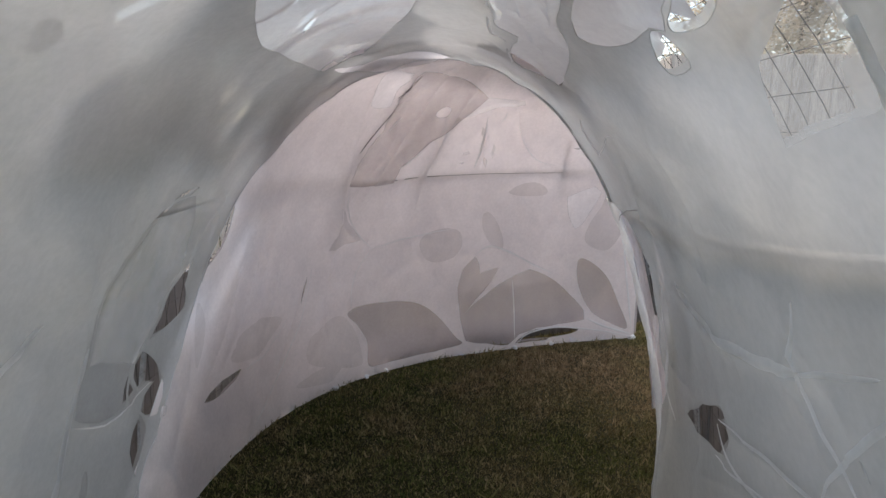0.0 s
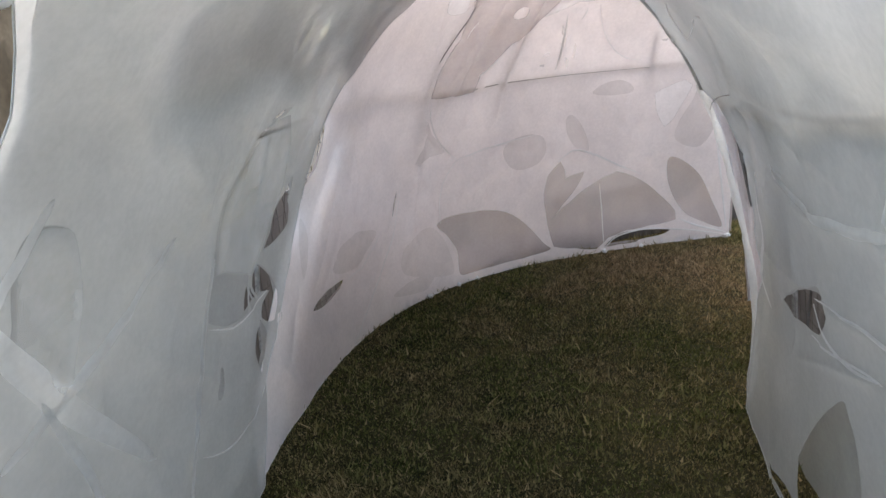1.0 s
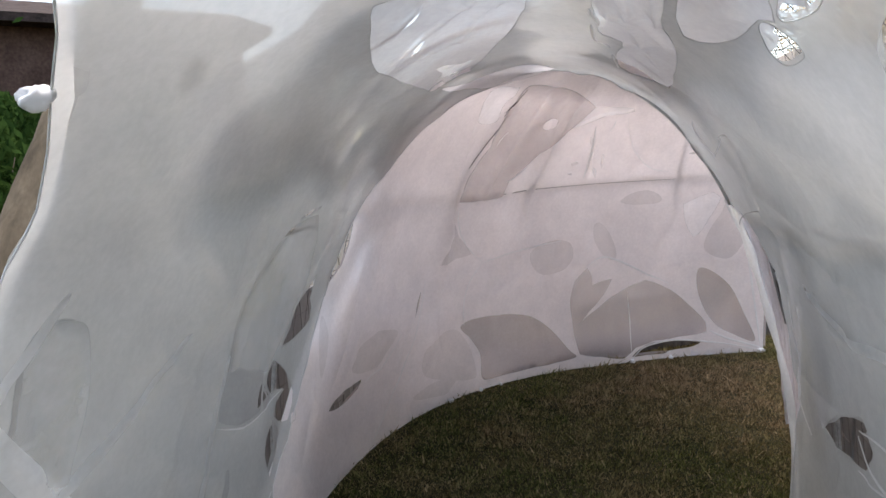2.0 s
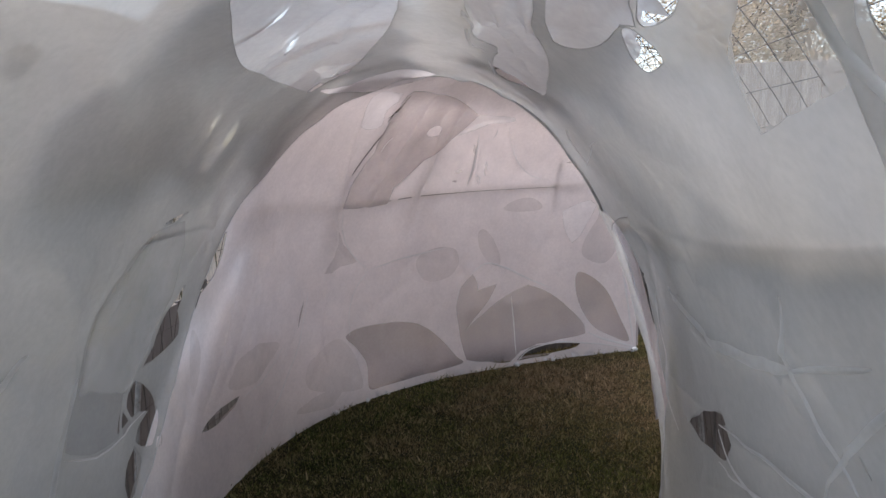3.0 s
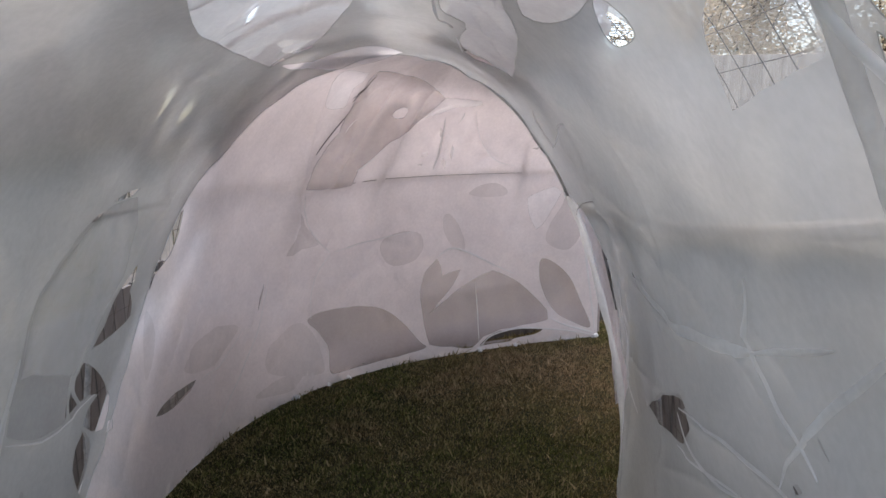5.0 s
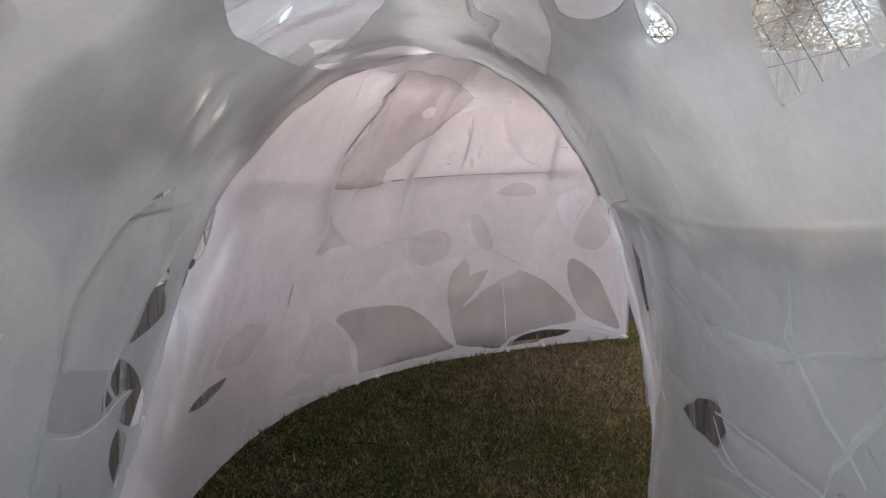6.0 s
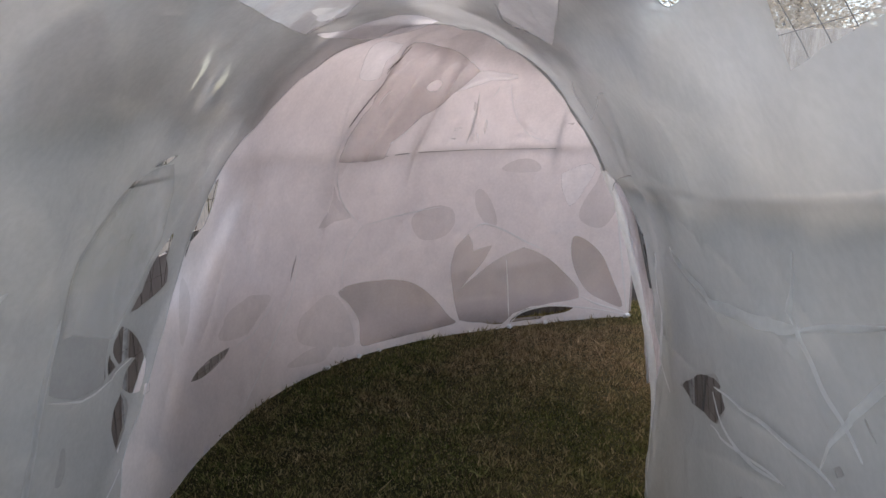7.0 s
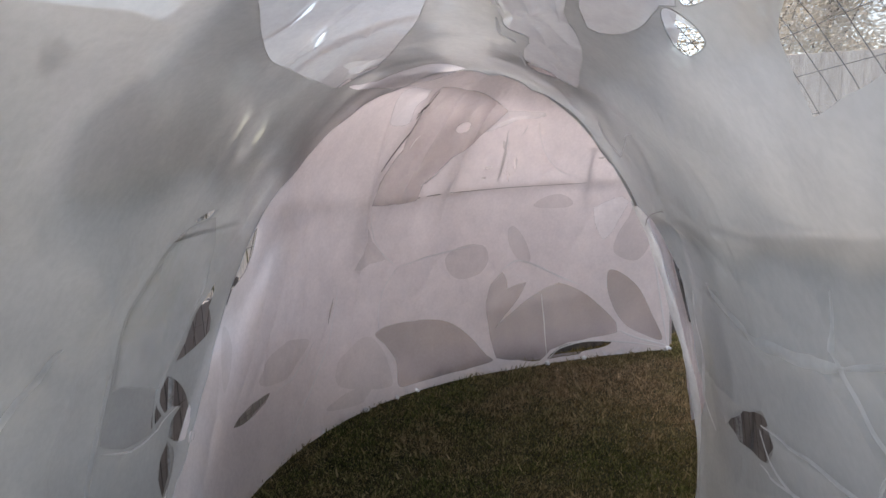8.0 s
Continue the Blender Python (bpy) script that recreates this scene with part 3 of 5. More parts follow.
FAR_FOLDS.append(([(0.038, 0.541), (-0.009, 0.397), (-0.128, 0.247), (-0.246, 0.167)], 0.0425, 0.01))
FAR_FOLDS.append(([(0.996, 0.819), (0.929, 0.518), (0.734, 0.312)], 0.034, 0.0125))
FAR_FOLDS.append(([(0.489, 0.887), (0.394, 0.580), (0.193, 0.372)], 0.034, 0.0125))
FAR_FOLDS.append(([(1.653, 0.334), (1.519, 0.189), (1.239, 0.059)], 0.034, 0.01))
FAR_FOLDS.append(([(1.989, 0.703), (1.890, 0.532), (1.868, 0.358)], 0.034, 0.01))
NEAR_FOLDS.append(([(1.309, 1.357), (1.486, 1.194), (1.591, 0.986)], 0.052, 0.0165))
NEAR_FOLDS.append(([(1.647, 1.454), (1.681, 1.266), (1.648, 1.086)], 0.039, 0.0138))
NEAR_FOLDS.append(([(2.192, 4.113), (2.216, 4.339), (2.386, 4.633), (2.483, 4.818)], 0.026, 0.011))
NEAR_FOLDS.append(([(1.897, 4.381), (1.528, 4.240), (1.222, 4.132)], 0.0156, 0.0066))
NEAR_FOLDS.append(([(1.875, 4.182), (1.809, 4.281), (1.902, 4.399)], 0.0156, 0.0066))
FAR_FOLDS.append(([(1.356, 1.846), (1.474, 1.501), (1.561, 1.149), (1.598, 0.805), (1.556, 0.464)], 0.051, 0.025))
FAR_FOLDS.append(([(2.105, 2.090), (2.087, 1.617), (1.945, 1.230), (1.822, 0.906)], 0.051, 0.025))
FAR_FOLDS.append(([(2.642, 1.991), (2.545, 1.477), (2.468, 1.094), (2.427, 0.788)], 0.0425, 0.02))
FAR_FOLDS.append(([(1.580, 1.116), (1.583, 0.958), (1.749, 0.835), (2.015, 0.725)], 0.034, 0.015))
FAR_FOLDS.append(([(1.898, 0.383), (2.397, 0.596), (2.950, 0.607), (3.266, 0.605)], 0.068, 0.015))
FAR_FOLDS.append(([(0.635, 1.098), (0.657, 0.814), (0.527, 0.550), (0.283, 0.324)], 0.051, 0.02))
DRAPE_FOLDS.append(([(1.530, 1.951), (1.536, 2.127), (1.337, 2.340)], 0.03, 0.017))
DRAPE_FOLDS.append(([(1.832, 1.927), (1.747, 2.185), (1.449, 2.435)], 0.038, 0.019))
DRAPE_FOLDS.append(([(2.070, 1.940), (2.037, 2.208), (1.601, 2.470)], 0.03, 0.017))
DRAPE_FOLDS.append(([(1.519, 2.208), (1.567, 2.344), (1.781, 2.431)], 0.045, 0.017))
DRAPE_FOLDS.append(([(1.348, 2.738), (1.525, 2.845), (1.718, 3.003)], 0.022, 0.017))
DRAPE_FOLDS.append(([(1.492, 2.730), (1.786, 2.901), (2.052, 3.044)], 0.03, 0.017))
DRAPE_FOLDS.append(([(1.232, 2.821), (1.368, 2.911), (1.624, 3.005)], 0.022, 0.017))
NEAR_FOLDS.append(([(1.638, 0.995), (1.647, 0.855), (1.651, 0.729), (1.618, 0.545)], 0.039, 0.0143))
NEAR_FOLDS.append(([(1.636, 0.715), (1.827, 0.634), (1.985, 0.618), (2.106, 0.656)], 0.0208, 0.0077))
NEAR_FOLDS.append(([(2.033, 3.833), (1.517, 3.863), (1.094, 3.792), (1.015, 3.835), (0.952, 3.899), (0.919, 3.923)], 0.0286, 0.0121))
NEAR_FOLDS.append(([(1.347, 3.672), (1.205, 3.736), (1.094, 3.792)], 0.0286, 0.0099))
NEAR_FOLDS.append(([(0.992, 3.604), (1.015, 3.706), (1.035, 3.773), (0.894, 3.730)], 0.0234, 0.0088))
NEAR_FOLDS.append(([(1.588, 4.143), (1.385, 4.171), (1.214, 4.130)], 0.0182, 0.0077))
NEAR_FOLDS.append(([(2.431, 3.950), (2.161, 4.130), (1.856, 4.133), (1.686, 4.105)], 0.0208, 0.0088))
NEAR_FOLDS.append(([(1.538, 4.086), (1.289, 4.041), (1.128, 4.022), (1.015, 4.022)], 0.0208, 0.0077))
NEAR_FOLDS.append(([(2.412, 3.664), (1.888, 3.607), (1.593, 3.642), (1.441, 3.676), (1.233, 3.685)], 0.0325, 0.0099))
NEAR_FOLDS.append(([(2.338, 3.203), (2.601, 3.521), (2.446, 3.709), (2.486, 3.894)], 0.039, 0.011))
NEAR_FOLDS.append(([(2.237, 0.907), (2.303, 1.138), (2.480, 1.382), (2.650, 1.639)], 0.065, 0.0165))
NEAR_FOLDS.append(([(1.721, 1.059), (1.768, 1.248), (1.834, 1.490), (1.911, 1.680)], 0.078, 0.0165))
NEAR_FOLDS.append(([(2.002, 3.210), (1.976, 3.430), (1.595, 3.561), (1.190, 3.594)], 0.065, 0.0138))
NEAR_FOLDS.append(([(1.612, 3.071), (1.517, 3.225), (1.223, 3.339), (0.889, 3.390)], 0.065, 0.011))
NEAR_FOLDS.append(([(0.847, 0.793), (1.031, 0.867), (1.286, 0.940), (1.508, 1.079)], 0.0455, 0.0066))
NEAR_FOLDS.append(([(0.762, 1.122), (0.959, 0.893), (1.290, 0.550), (1.623, 0.208)], 0.039, 0.0066))
NEAR_FOLDS.append(([(1.322, 0.405), (1.445, 0.781), (1.508, 1.079), (1.585, 1.316)], 0.0585, 0.0165))
NEAR_FOLDS.append(([(0.831, 1.667), (1.081, 1.473), (1.322, 1.239)], 0.065, 0.0121))
FAR_FOLDS.append(([(1.311, 0.653), (1.192, 0.421), (0.996, 0.208), (0.700, 0.036)], 0.0374, 0.015))
FAR_FOLDS.append(([(1.576, 1.037), (1.583, 0.642), (1.494, 0.314), (1.292, 0.106)], 0.085, 0.02))
FAR_FOLDS.append(([(2.135, 1.069), (2.173, 0.734), (2.041, 0.437)], 0.085, 0.0175))
FAR_FOLDS.append(([(2.641, 1.548), (2.900, 1.680), (3.247, 1.686)], 0.051, 0.02))
FAR_FOLDS.append(([(2.956, 1.461), (2.980, 1.154)], 0.034, 0.0125))
FAR_FOLDS.append(([(3.162, 1.646), (3.305, 1.333), (3.494, 1.201)], 0.034, 0.015))
FAR_FOLDS.append(([(1.760, 1.982), (1.928, 1.447), (1.749, 1.091), (1.484, 0.770)], 0.0595, 0.015))
FAR_FOLDS.append(([(2.372, 1.819), (2.485, 1.354), (2.355, 1.022)], 0.0595, 0.015))
FAR_FOLDS.append(([(0.779, 1.151), (0.802, 0.771), (0.619, 0.435)], 0.0765, 0.02))
FAR_FOLDS.append(([(3.677, 0.839), (3.414, 0.602), (3.206, 0.514)], 0.051, 0.0075))
FAR_FOLDS.append(([(2.967, 0.635), (2.504, 0.739), (2.313, 0.561), (2.044, 0.406)], 0.051, 0.015))
FAR_FOLDS.append(([(4.162, 0.126), (3.997, 0.527), (3.812, 0.575), (3.463, 0.494)], 0.0238, 0.006))
DRAPE_HOLES = []
DRAPE_HOLES.append(arc_loop([(2.077, 1.522), (2.041, 1.573), (2.016, 1.638), (1.976, 1.746), (2.071, 1.660), (2.133, 1.556)], 0.03, 3))
DRAPE_HOLES.append(arc_loop([(2.299, 1.514), (2.264, 1.602), (2.285, 1.694), (2.374, 1.596)], 0.03, 3))
DRAPE_HOLES.append(arc_loop([(2.332, 2.051), (2.401, 2.130), (2.421, 2.240), (2.524, 2.183), (2.563, 2.091), (2.591, 1.986), (2.486, 2.055)], 0.03, 3))
DRAPE_HOLES.append(arc_loop([(1.634, 2.067), (1.611, 2.146), (1.554, 2.191), (1.589, 2.128)], 0.03, 3))
DRAPE_HOLES.append(arc_loop([(1.914, 2.042), (1.829, 2.131), (1.814, 2.152), (1.905, 2.091)], 0.03, 3))
NEAR_STRAPS, FAR_STRAPS = [], []
NEAR_STRAPS.append(([(1.702, 3.769), (1.583, 3.812), (1.409, 3.822), (1.210, 3.800), (1.044, 3.761), (0.970, 3.738)], 0.014))
NEAR_STRAPS.append(([(0.923, 3.601), (0.954, 3.673), (0.970, 3.738), (0.945, 3.822), (0.899, 3.855), (0.850, 3.890)], 0.009))
NEAR_STRAPS.append(([(0.970, 3.738), (0.903, 3.717), (0.813, 3.686), (0.739, 3.656)], 0.006))
NEAR_STRAPS.append(([(1.514, 4.075), (1.472, 4.127), (1.323, 4.137), (1.164, 4.100)], 0.006))
NEAR_STRAPS.append(([(1.592, 4.189), (1.412, 4.152), (1.239, 4.111), (1.139, 4.092)], 0.004))
NEAR_STRAPS.append(([(1.461, 4.039), (1.264, 4.012), (1.130, 4.000), (0.996, 3.981), (0.932, 3.978)], 0.006))
NEAR_STRAPS.append(([(1.919, 3.834), (2.045, 4.037), (2.137, 4.239), (2.049, 4.292)], 0.012))
NEAR_STRAPS.append(([(0.544, 3.555), (0.612, 3.607), (0.702, 3.686), (0.794, 3.764), (0.858, 3.827), (0.934, 3.905), (0.987, 3.980)], 0.007))
NEAR_STRAPS.append(([(1.632, 0.930), (1.626, 0.729), (1.596, 0.536), (1.530, 0.362), (1.447, 0.166)], 0.014))
NEAR_STRAPS.append(([(1.638, 0.712), (1.765, 0.661), (1.898, 0.633), (2.023, 0.646), (2.137, 0.654)], 0.0035))
NEAR_STRAPS.append(([(1.585, 0.344), (1.701, 0.290), (1.834, 0.268), (1.962, 0.282), (2.066, 0.336)], 0.004))
NEAR_STRAPS.append(([(1.399, 1.062), (1.244, 0.967), (1.114, 0.899), (1.019, 0.858), (0.916, 0.820), (0.823, 0.788)], 0.02))
NEAR_STRAPS.append(([(0.781, 1.098), (0.847, 1.006), (0.919, 0.917), (0.975, 0.849), (1.108, 0.711), (1.326, 0.501)], 0.03))
NEAR_STRAPS.append(([(0.926, 0.875), (1.011, 0.733), (1.081, 0.589), (1.117, 0.419)], 0.013))
NEAR_STRAPS.append(([(0.912, 1.297), (0.855, 1.197), (0.811, 1.154), (0.785, 1.111)], 0.02))
NEAR_STRAPS.append(([(1.947, 3.229), (2.045, 3.287), (2.084, 3.353), (2.042, 3.387)], 0.003))
NEAR_STRAPS.append(([(2.042, 3.387), (1.846, 3.336), (1.671, 3.293), (1.595, 3.293)], 0.0018))
NEAR_STRAPS.append(([(1.273, 2.736), (1.346, 2.752), (1.439, 2.772)], 0.01))
NEAR_STRAPS.append(([(1.449, 2.748), (1.548, 2.776), (1.619, 2.828)], 0.009))
NEAR_STRAPS.append(([(1.745, 2.846), (1.812, 2.864), (1.882, 2.889)], 0.005))
FAR_STRAPS.append(([(1.352, 0.698), (1.302, 0.496), (1.204, 0.364), (0.939, 0.186), (0.619, 0.030)], 0.005))
FAR_STRAPS.append(([(3.346, 0.434), (3.367, 0.262), (3.384, 0.057)], 0.004))
FAR_STRAPS.append(([(4.078, 0.743), (4.114, 0.521), (4.158, 0.233), (4.187, 0.038)], 0.006))
FAR_STRAPS.append(([(3.885, 0.163), (3.992, 0.105), (4.117, 0.061), (4.187, 0.034)], 0.006))
FAR_STRAPS.append(([(3.005, 0.604), (3.146, 0.656), (3.304, 0.610), (3.477, 0.528), (3.642, 0.453)], 0.006))
FAR_STRAPS.append(([(1.595, 1.100), (1.634, 0.994), (1.817, 0.844), (2.030, 0.724)], 0.004))
FAR_STRAPS.append(([(2.030, 0.724), (2.391, 0.760), (2.801, 0.784)], 0.004))
FAR_STRAPS.append(([(1.868, 0.392), (1.859, 0.488), (1.910, 0.633), (2.030, 0.724)], 0.005))
FAR_STRAPS.append(([(1.094, 0.474), (1.001, 0.413), (0.805, 0.363), (0.641, 0.341)], 0.003))
FAR_STRAPS.append(([(3.384, 0.024), (3.475, 0.089), (3.675, 0.115), (3.939, 0.082), (4.192, 0.020)], 0.005))
FAR_STRAPS.append(([(3.145, 1.656), (3.201, 1.509), (3.276, 1.373), (3.372, 1.267), (3.470, 1.206), (3.584, 1.177)], 0.003))
# white strips for two sunlit torn edges, the highlight put into their cloth
FAR_STRAPS.append(([(2.137, 1.208), (2.215, 1.249), (2.315, 1.315)], 0.007))
FAR_STRAPS.append(([(1.851, 1.481), (1.873, 1.539), (1.899, 1.591)], 0.005))
# pale strips stand for the soft light streaks along crinkles
FAR_STRAPS.append(([(2.890, 1.581), (2.915, 1.426), (2.924, 1.291), (2.906, 1.180)], 0.012))
FAR_STRAPS.append(([(3.049, 1.628), (3.053, 1.579), (3.035, 1.531)], 0.006))
NEAR_PANELS, NEAR_PATCHES, FAR_PATCHES = [], [], []
NEAR_PATCHES.append((arc_loop([(2.103, 4.321), (2.096, 4.156), (2.008, 3.992), (1.879, 3.825), (1.675, 3.812), (1.634, 3.948), (1.526, 4.034), (1.750, 4.129), (1.930, 4.215)], 0.03, 3), NEAR_DIM))
NEAR_PATCHES.append((arc_loop([(0.592, 3.117), (0.658, 3.157), (0.695, 3.181), (0.724, 3.211), (0.740, 3.246), (0.755, 3.282), (0.761, 3.320), (0.693, 3.301), (0.627, 3.287), (0.578, 3.278), (0.555, 3.249), (0.536, 3.213), (0.506, 3.158)], 0.03, 3), PANEL))
NEAR_PATCHES.append((smooth_loop([(2.442, 2.014), (2.580, 2.166), (2.493, 2.326), (2.445, 2.472), (2.464, 2.615), (2.855, 2.467), (2.962, 2.260), (2.743, 2.100)]), FAR_PALE))
FAR_PATCHES.append((smooth_loop([(3.983, 0.937), (3.935, 0.855), (3.863, 0.736), (3.850, 0.645), (3.916, 0.594), (3.999, 0.578), (4.056, 0.633), (4.076, 0.724)]), FAR_DIM))
FAR_PATCHES.append((smooth_loop([(3.259, 0.988), (3.339, 1.033), (3.466, 1.043), (3.551, 0.996), (3.531, 0.955), (3.372, 0.956)]), FAR_DIM))
FAR_PATCHES.append((smooth_loop([(3.068, 0.848), (3.121, 0.863), (3.198, 0.793), (3.258, 0.683), (3.251, 0.624), (3.169, 0.654), (3.091, 0.747)]), FAR_DIM))
FAR_PATCHES.append((smooth_loop([(2.535, 0.736), (2.742, 0.781), (2.889, 0.754), (2.918, 0.673), (2.850, 0.600), (2.704, 0.579), (2.582, 0.626)]), FAR_DIM))
# shade of a fold, put in as an inset of dimmer cloth
FAR_PATCHES.append((arc_loop([(1.633, 0.982), (1.745, 0.891), (1.929, 0.774), (1.746, 0.767), (1.545, 0.757), (1.596, 0.842), (1.631, 0.922)], 0.03, 3), FAR_DIM))
# lens-shaped opening: its stronger backlight is put into paler cloth
FAR_PATCHES.append((smooth_loop([(1.261, 1.921), (1.370, 1.758), (1.458, 1.659), (1.611, 1.625), (1.745, 1.657), (1.700, 1.782), (1.724, 1.868), (1.660, 1.967), (1.390, 1.990)]), FAR_PALE))
FAR_PATCHES.append((arc_loop([(3.701, 0.943), (3.886, 1.004), (3.934, 0.963), (3.870, 0.836), (3.814, 0.746), (3.778, 0.722), (3.724, 0.818)], 0.03, 3), FAR_PALE))
# lip of a fold: the light on it is put into whiter cloth
FAR_PATCHES.append((arc_loop([(2.629, 1.548), (2.740, 1.641), (2.838, 1.733), (3.030, 1.720), (3.191, 1.708), (3.210, 1.671), (2.981, 1.654), (2.797, 1.583)], 0.03, 3), FAR_LIT_LIP))
FAR_PATCHES.append((smooth_loop([(1.422, 0.200), (1.435, 0.316), (1.624, 0.364), (1.809, 0.371), (1.945, 0.283), (2.011, 0.168), (2.020, 0.083), (1.749, 0.110)]), FAR_FAINT))
FAR_PATCHES.append((smooth_loop([(1.286, 0.105), (1.400, 0.130), (1.625, 0.133), (1.780, 0.121), (1.816, 0.095), (1.746, 0.067), (1.682, 0.050), (1.492, 0.066)]), FAR_FAINT))
FAR_PATCHES.append((smooth_loop([(0.486, 0.419), (0.531, 0.473), (0.687, 0.516), (0.900, 0.517), (1.094, 0.474), (1.001, 0.413), (0.805, 0.363), (0.639, 0.370)]), FAR_FAINT))
FAR_PATCHES.append((smooth_loop([(0.011, 0.736), (0.064, 0.735), (0.159, 0.640), (0.162, 0.544), (0.102, 0.487), (0.062, 0.570)]), FAR_FAINT))
NEAR_PANELS.append(arc_loop([(2.110, 1.305), (1.938, 1.291), (1.786, 1.235), (1.715, 1.162), (1.681, 1.074), (1.662, 0.957), (1.658, 0.870), (1.749, 0.849), (1.882, 0.802), (1.981, 0.764), (2.012, 0.802), (2.061, 0.852), (2.118, 0.938), (2.194, 1.017), (2.194, 1.117), (2.187, 1.201)], 0.03, 3))
NEAR_PANELS.append(smooth_loop([(0.861, 1.179), (0.887, 1.225), (0.935, 1.228), (0.996, 1.198), (1.036, 1.094), (1.046, 1.003), (1.028, 0.920), (1.014, 0.877), (0.975, 0.858), (0.924, 0.916), (0.884, 0.965), (0.862, 1.006), (0.861, 1.091)]))
BAND = arc_loop([(1.696, 2.037), (2.081, 2.027), (2.480, 1.929), (2.809, 1.754), (2.629, 1.548), (2.405, 1.397), (2.163, 1.218), (2.131, 1.111), (1.869, 1.115), (1.587, 1.127), (1.593, 1.228), (1.674, 1.331), (1.790, 1.470), (1.779, 1.639), (1.775, 1.799), (1.701, 1.969)], 0.03, 3)
BAND_HOLES = [smooth_loop([(2.316, 1.607), (2.321, 1.654), (2.380, 1.688), (2.454, 1.663), (2.461, 1.615), (2.389, 1.583)])]
# ---- END CUTS ----

TOP = math.pi * ROUND


def along(v, *stops):
    """Straight steps between (v, u) stops."""
    return float(np.interp(v, [p[0] for p in stops], [p[1] for p in stops]))


def front_edge(v):
    """Where the straight tunnel's cloth begins, along the tunnel: pulled in between its ties."""
    return along(v, (0, 0.70), (0.78, 0.78), (0.98, 0.81), (1.07, 0.78), (1.15, 0.73), (1.22, 0.77), (1.36, 0.77), (1.45, 0.79), (1.6, 0.755), (1.73, 0.69), (2.1, 0.45), (2.7, 0.25), (5, 0.2))


def rim_edge(v):
    """Where the straight tunnel's liner ends, at the arch: slanting back to its left foot."""
    return along(v, (0, 1.98), (0.33, 2.12), (0.47, 2.27), (0.64, 2.41), (0.81, 2.50), (0.93, 2.53), (1.1, 2.57), (1.3, 2.68), (1.45, 2.86), (1.6, 2.96), (1.84, 3.01), (2.24, 2.93), (2.76, 2.48), (3.17, 2.36), (3.62, 2.44), (3.66, 2.26), (3.71, 2.22), (3.76, 2.17), (3.84, 2.17), (3.96, 2.22), (4.1, 2.215), (4.27, 2.23), (4.36, 2.33), (4.5, 2.38), (4.7, 2.50), (5, 2.6))


def near_outline(back, start=0.0, lap=0.0):
    lo = [(front_edge(v) + (start if v < 2.0 else -start), v) for v in np.linspace(0, TOP, 90)]
    hi = [(rim_edge(v) + back + lap * along(v, (0, 1.0), (0.5, 0.7), (0.95, 0.54), (1.3, 0)), v) for v in np.linspace(TOP, 0, 90)]
    side = [(u, TOP) for u in np.linspace(lo[-1][0], hi[0][0], 30)[1:-1]]
    base = [(u, 0.0) for u in np.linspace(hi[-1][0], lo[0][0], 30)[1:-1]]
    return [tuple(map(float, p)) for p in lo + side + hi + base]


def far_start(v):
    return along(v, (0, -0.6), (0.3, -0.52), (0.43, -0.37), (0.6, -0.2), (0.76, -0.07), (0.88, -0.05), (1.04, -0.03), (5, -0.03))


def far_outline(back, start=0.0):
    lo = [(far_start(v) + start * along(v, (0, 2.0), (0.5, 1.8), (0.9, 1.0)), v) for v in np.linspace(0, TOP * 0.93, 60)]
    hi = [(LONG + back - along(v, (1.6, 0), (2.1, 0.45)), v) for v in np.linspace(TOP * 0.93, 0, 60)]
    side = [(u, TOP * 0.93) for u in np.linspace(-0.03 + start, LONG - 0.45, 50)[1:-1]]
    base = [(u, 0.0) for u in np.linspace(LONG, far_start(0) + start * 2.0, 60)[1:-1]]
    return [tuple(map(float, p)) for p in lo + side + hi + base]


CREASE = 0.014                                                     # how far the liners ripple, in metres


def tent(name, label, where, outline, cover_outline, holes, both, cover_holes, patches, seed, gap, liner_cloth, cover_cloth, folds):
    thing = tagged(new(name), label, "fabric tent")
    me, rims = sheet("liner", where, outline, holes + [h[0] for h in both] + [p[0] for p in patches], 0.0, seed, CREASE, liner_cloth, folds=folds)
    part("liner", me, thing, "white stretched inner fabric with cut holes")
    part("hem", tube("hem", rims[0], 0.0018, HEM, 5, True), thing, "rolled white fabric hem")
    stitched = [True] * (len(holes) + len(both)) + [p[1] in (FAR_PALE, FAR_LIT_LIP) for p in patches]
    for r in [r for r, s_ in zip(rims[1:], stitched) if s_]:
        part("hole_edge", tube("hole_edge", r, 0.0008, LINER, 4, True), thing)
    # insets carry the brightness of openings, layers and folds in their cloth tone
    for loop, patch_cloth in patches:
        part("patch", sheet("patch", where, loop, [], 0.0, seed, CREASE, patch_cloth, folds=folds)[0], thing, "inset of paler, dimmer or thinner cloth set to a spot's brightness")
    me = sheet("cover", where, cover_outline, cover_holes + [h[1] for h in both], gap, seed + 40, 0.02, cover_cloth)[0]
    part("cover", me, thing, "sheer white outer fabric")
    return thing


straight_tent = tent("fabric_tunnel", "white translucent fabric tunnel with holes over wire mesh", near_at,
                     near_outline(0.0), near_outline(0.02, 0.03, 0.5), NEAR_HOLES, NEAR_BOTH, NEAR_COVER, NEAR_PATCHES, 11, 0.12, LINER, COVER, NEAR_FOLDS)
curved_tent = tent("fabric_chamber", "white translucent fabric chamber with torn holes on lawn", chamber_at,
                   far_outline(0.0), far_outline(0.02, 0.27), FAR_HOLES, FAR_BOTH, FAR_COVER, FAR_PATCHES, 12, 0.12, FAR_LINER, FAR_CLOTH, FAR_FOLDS)

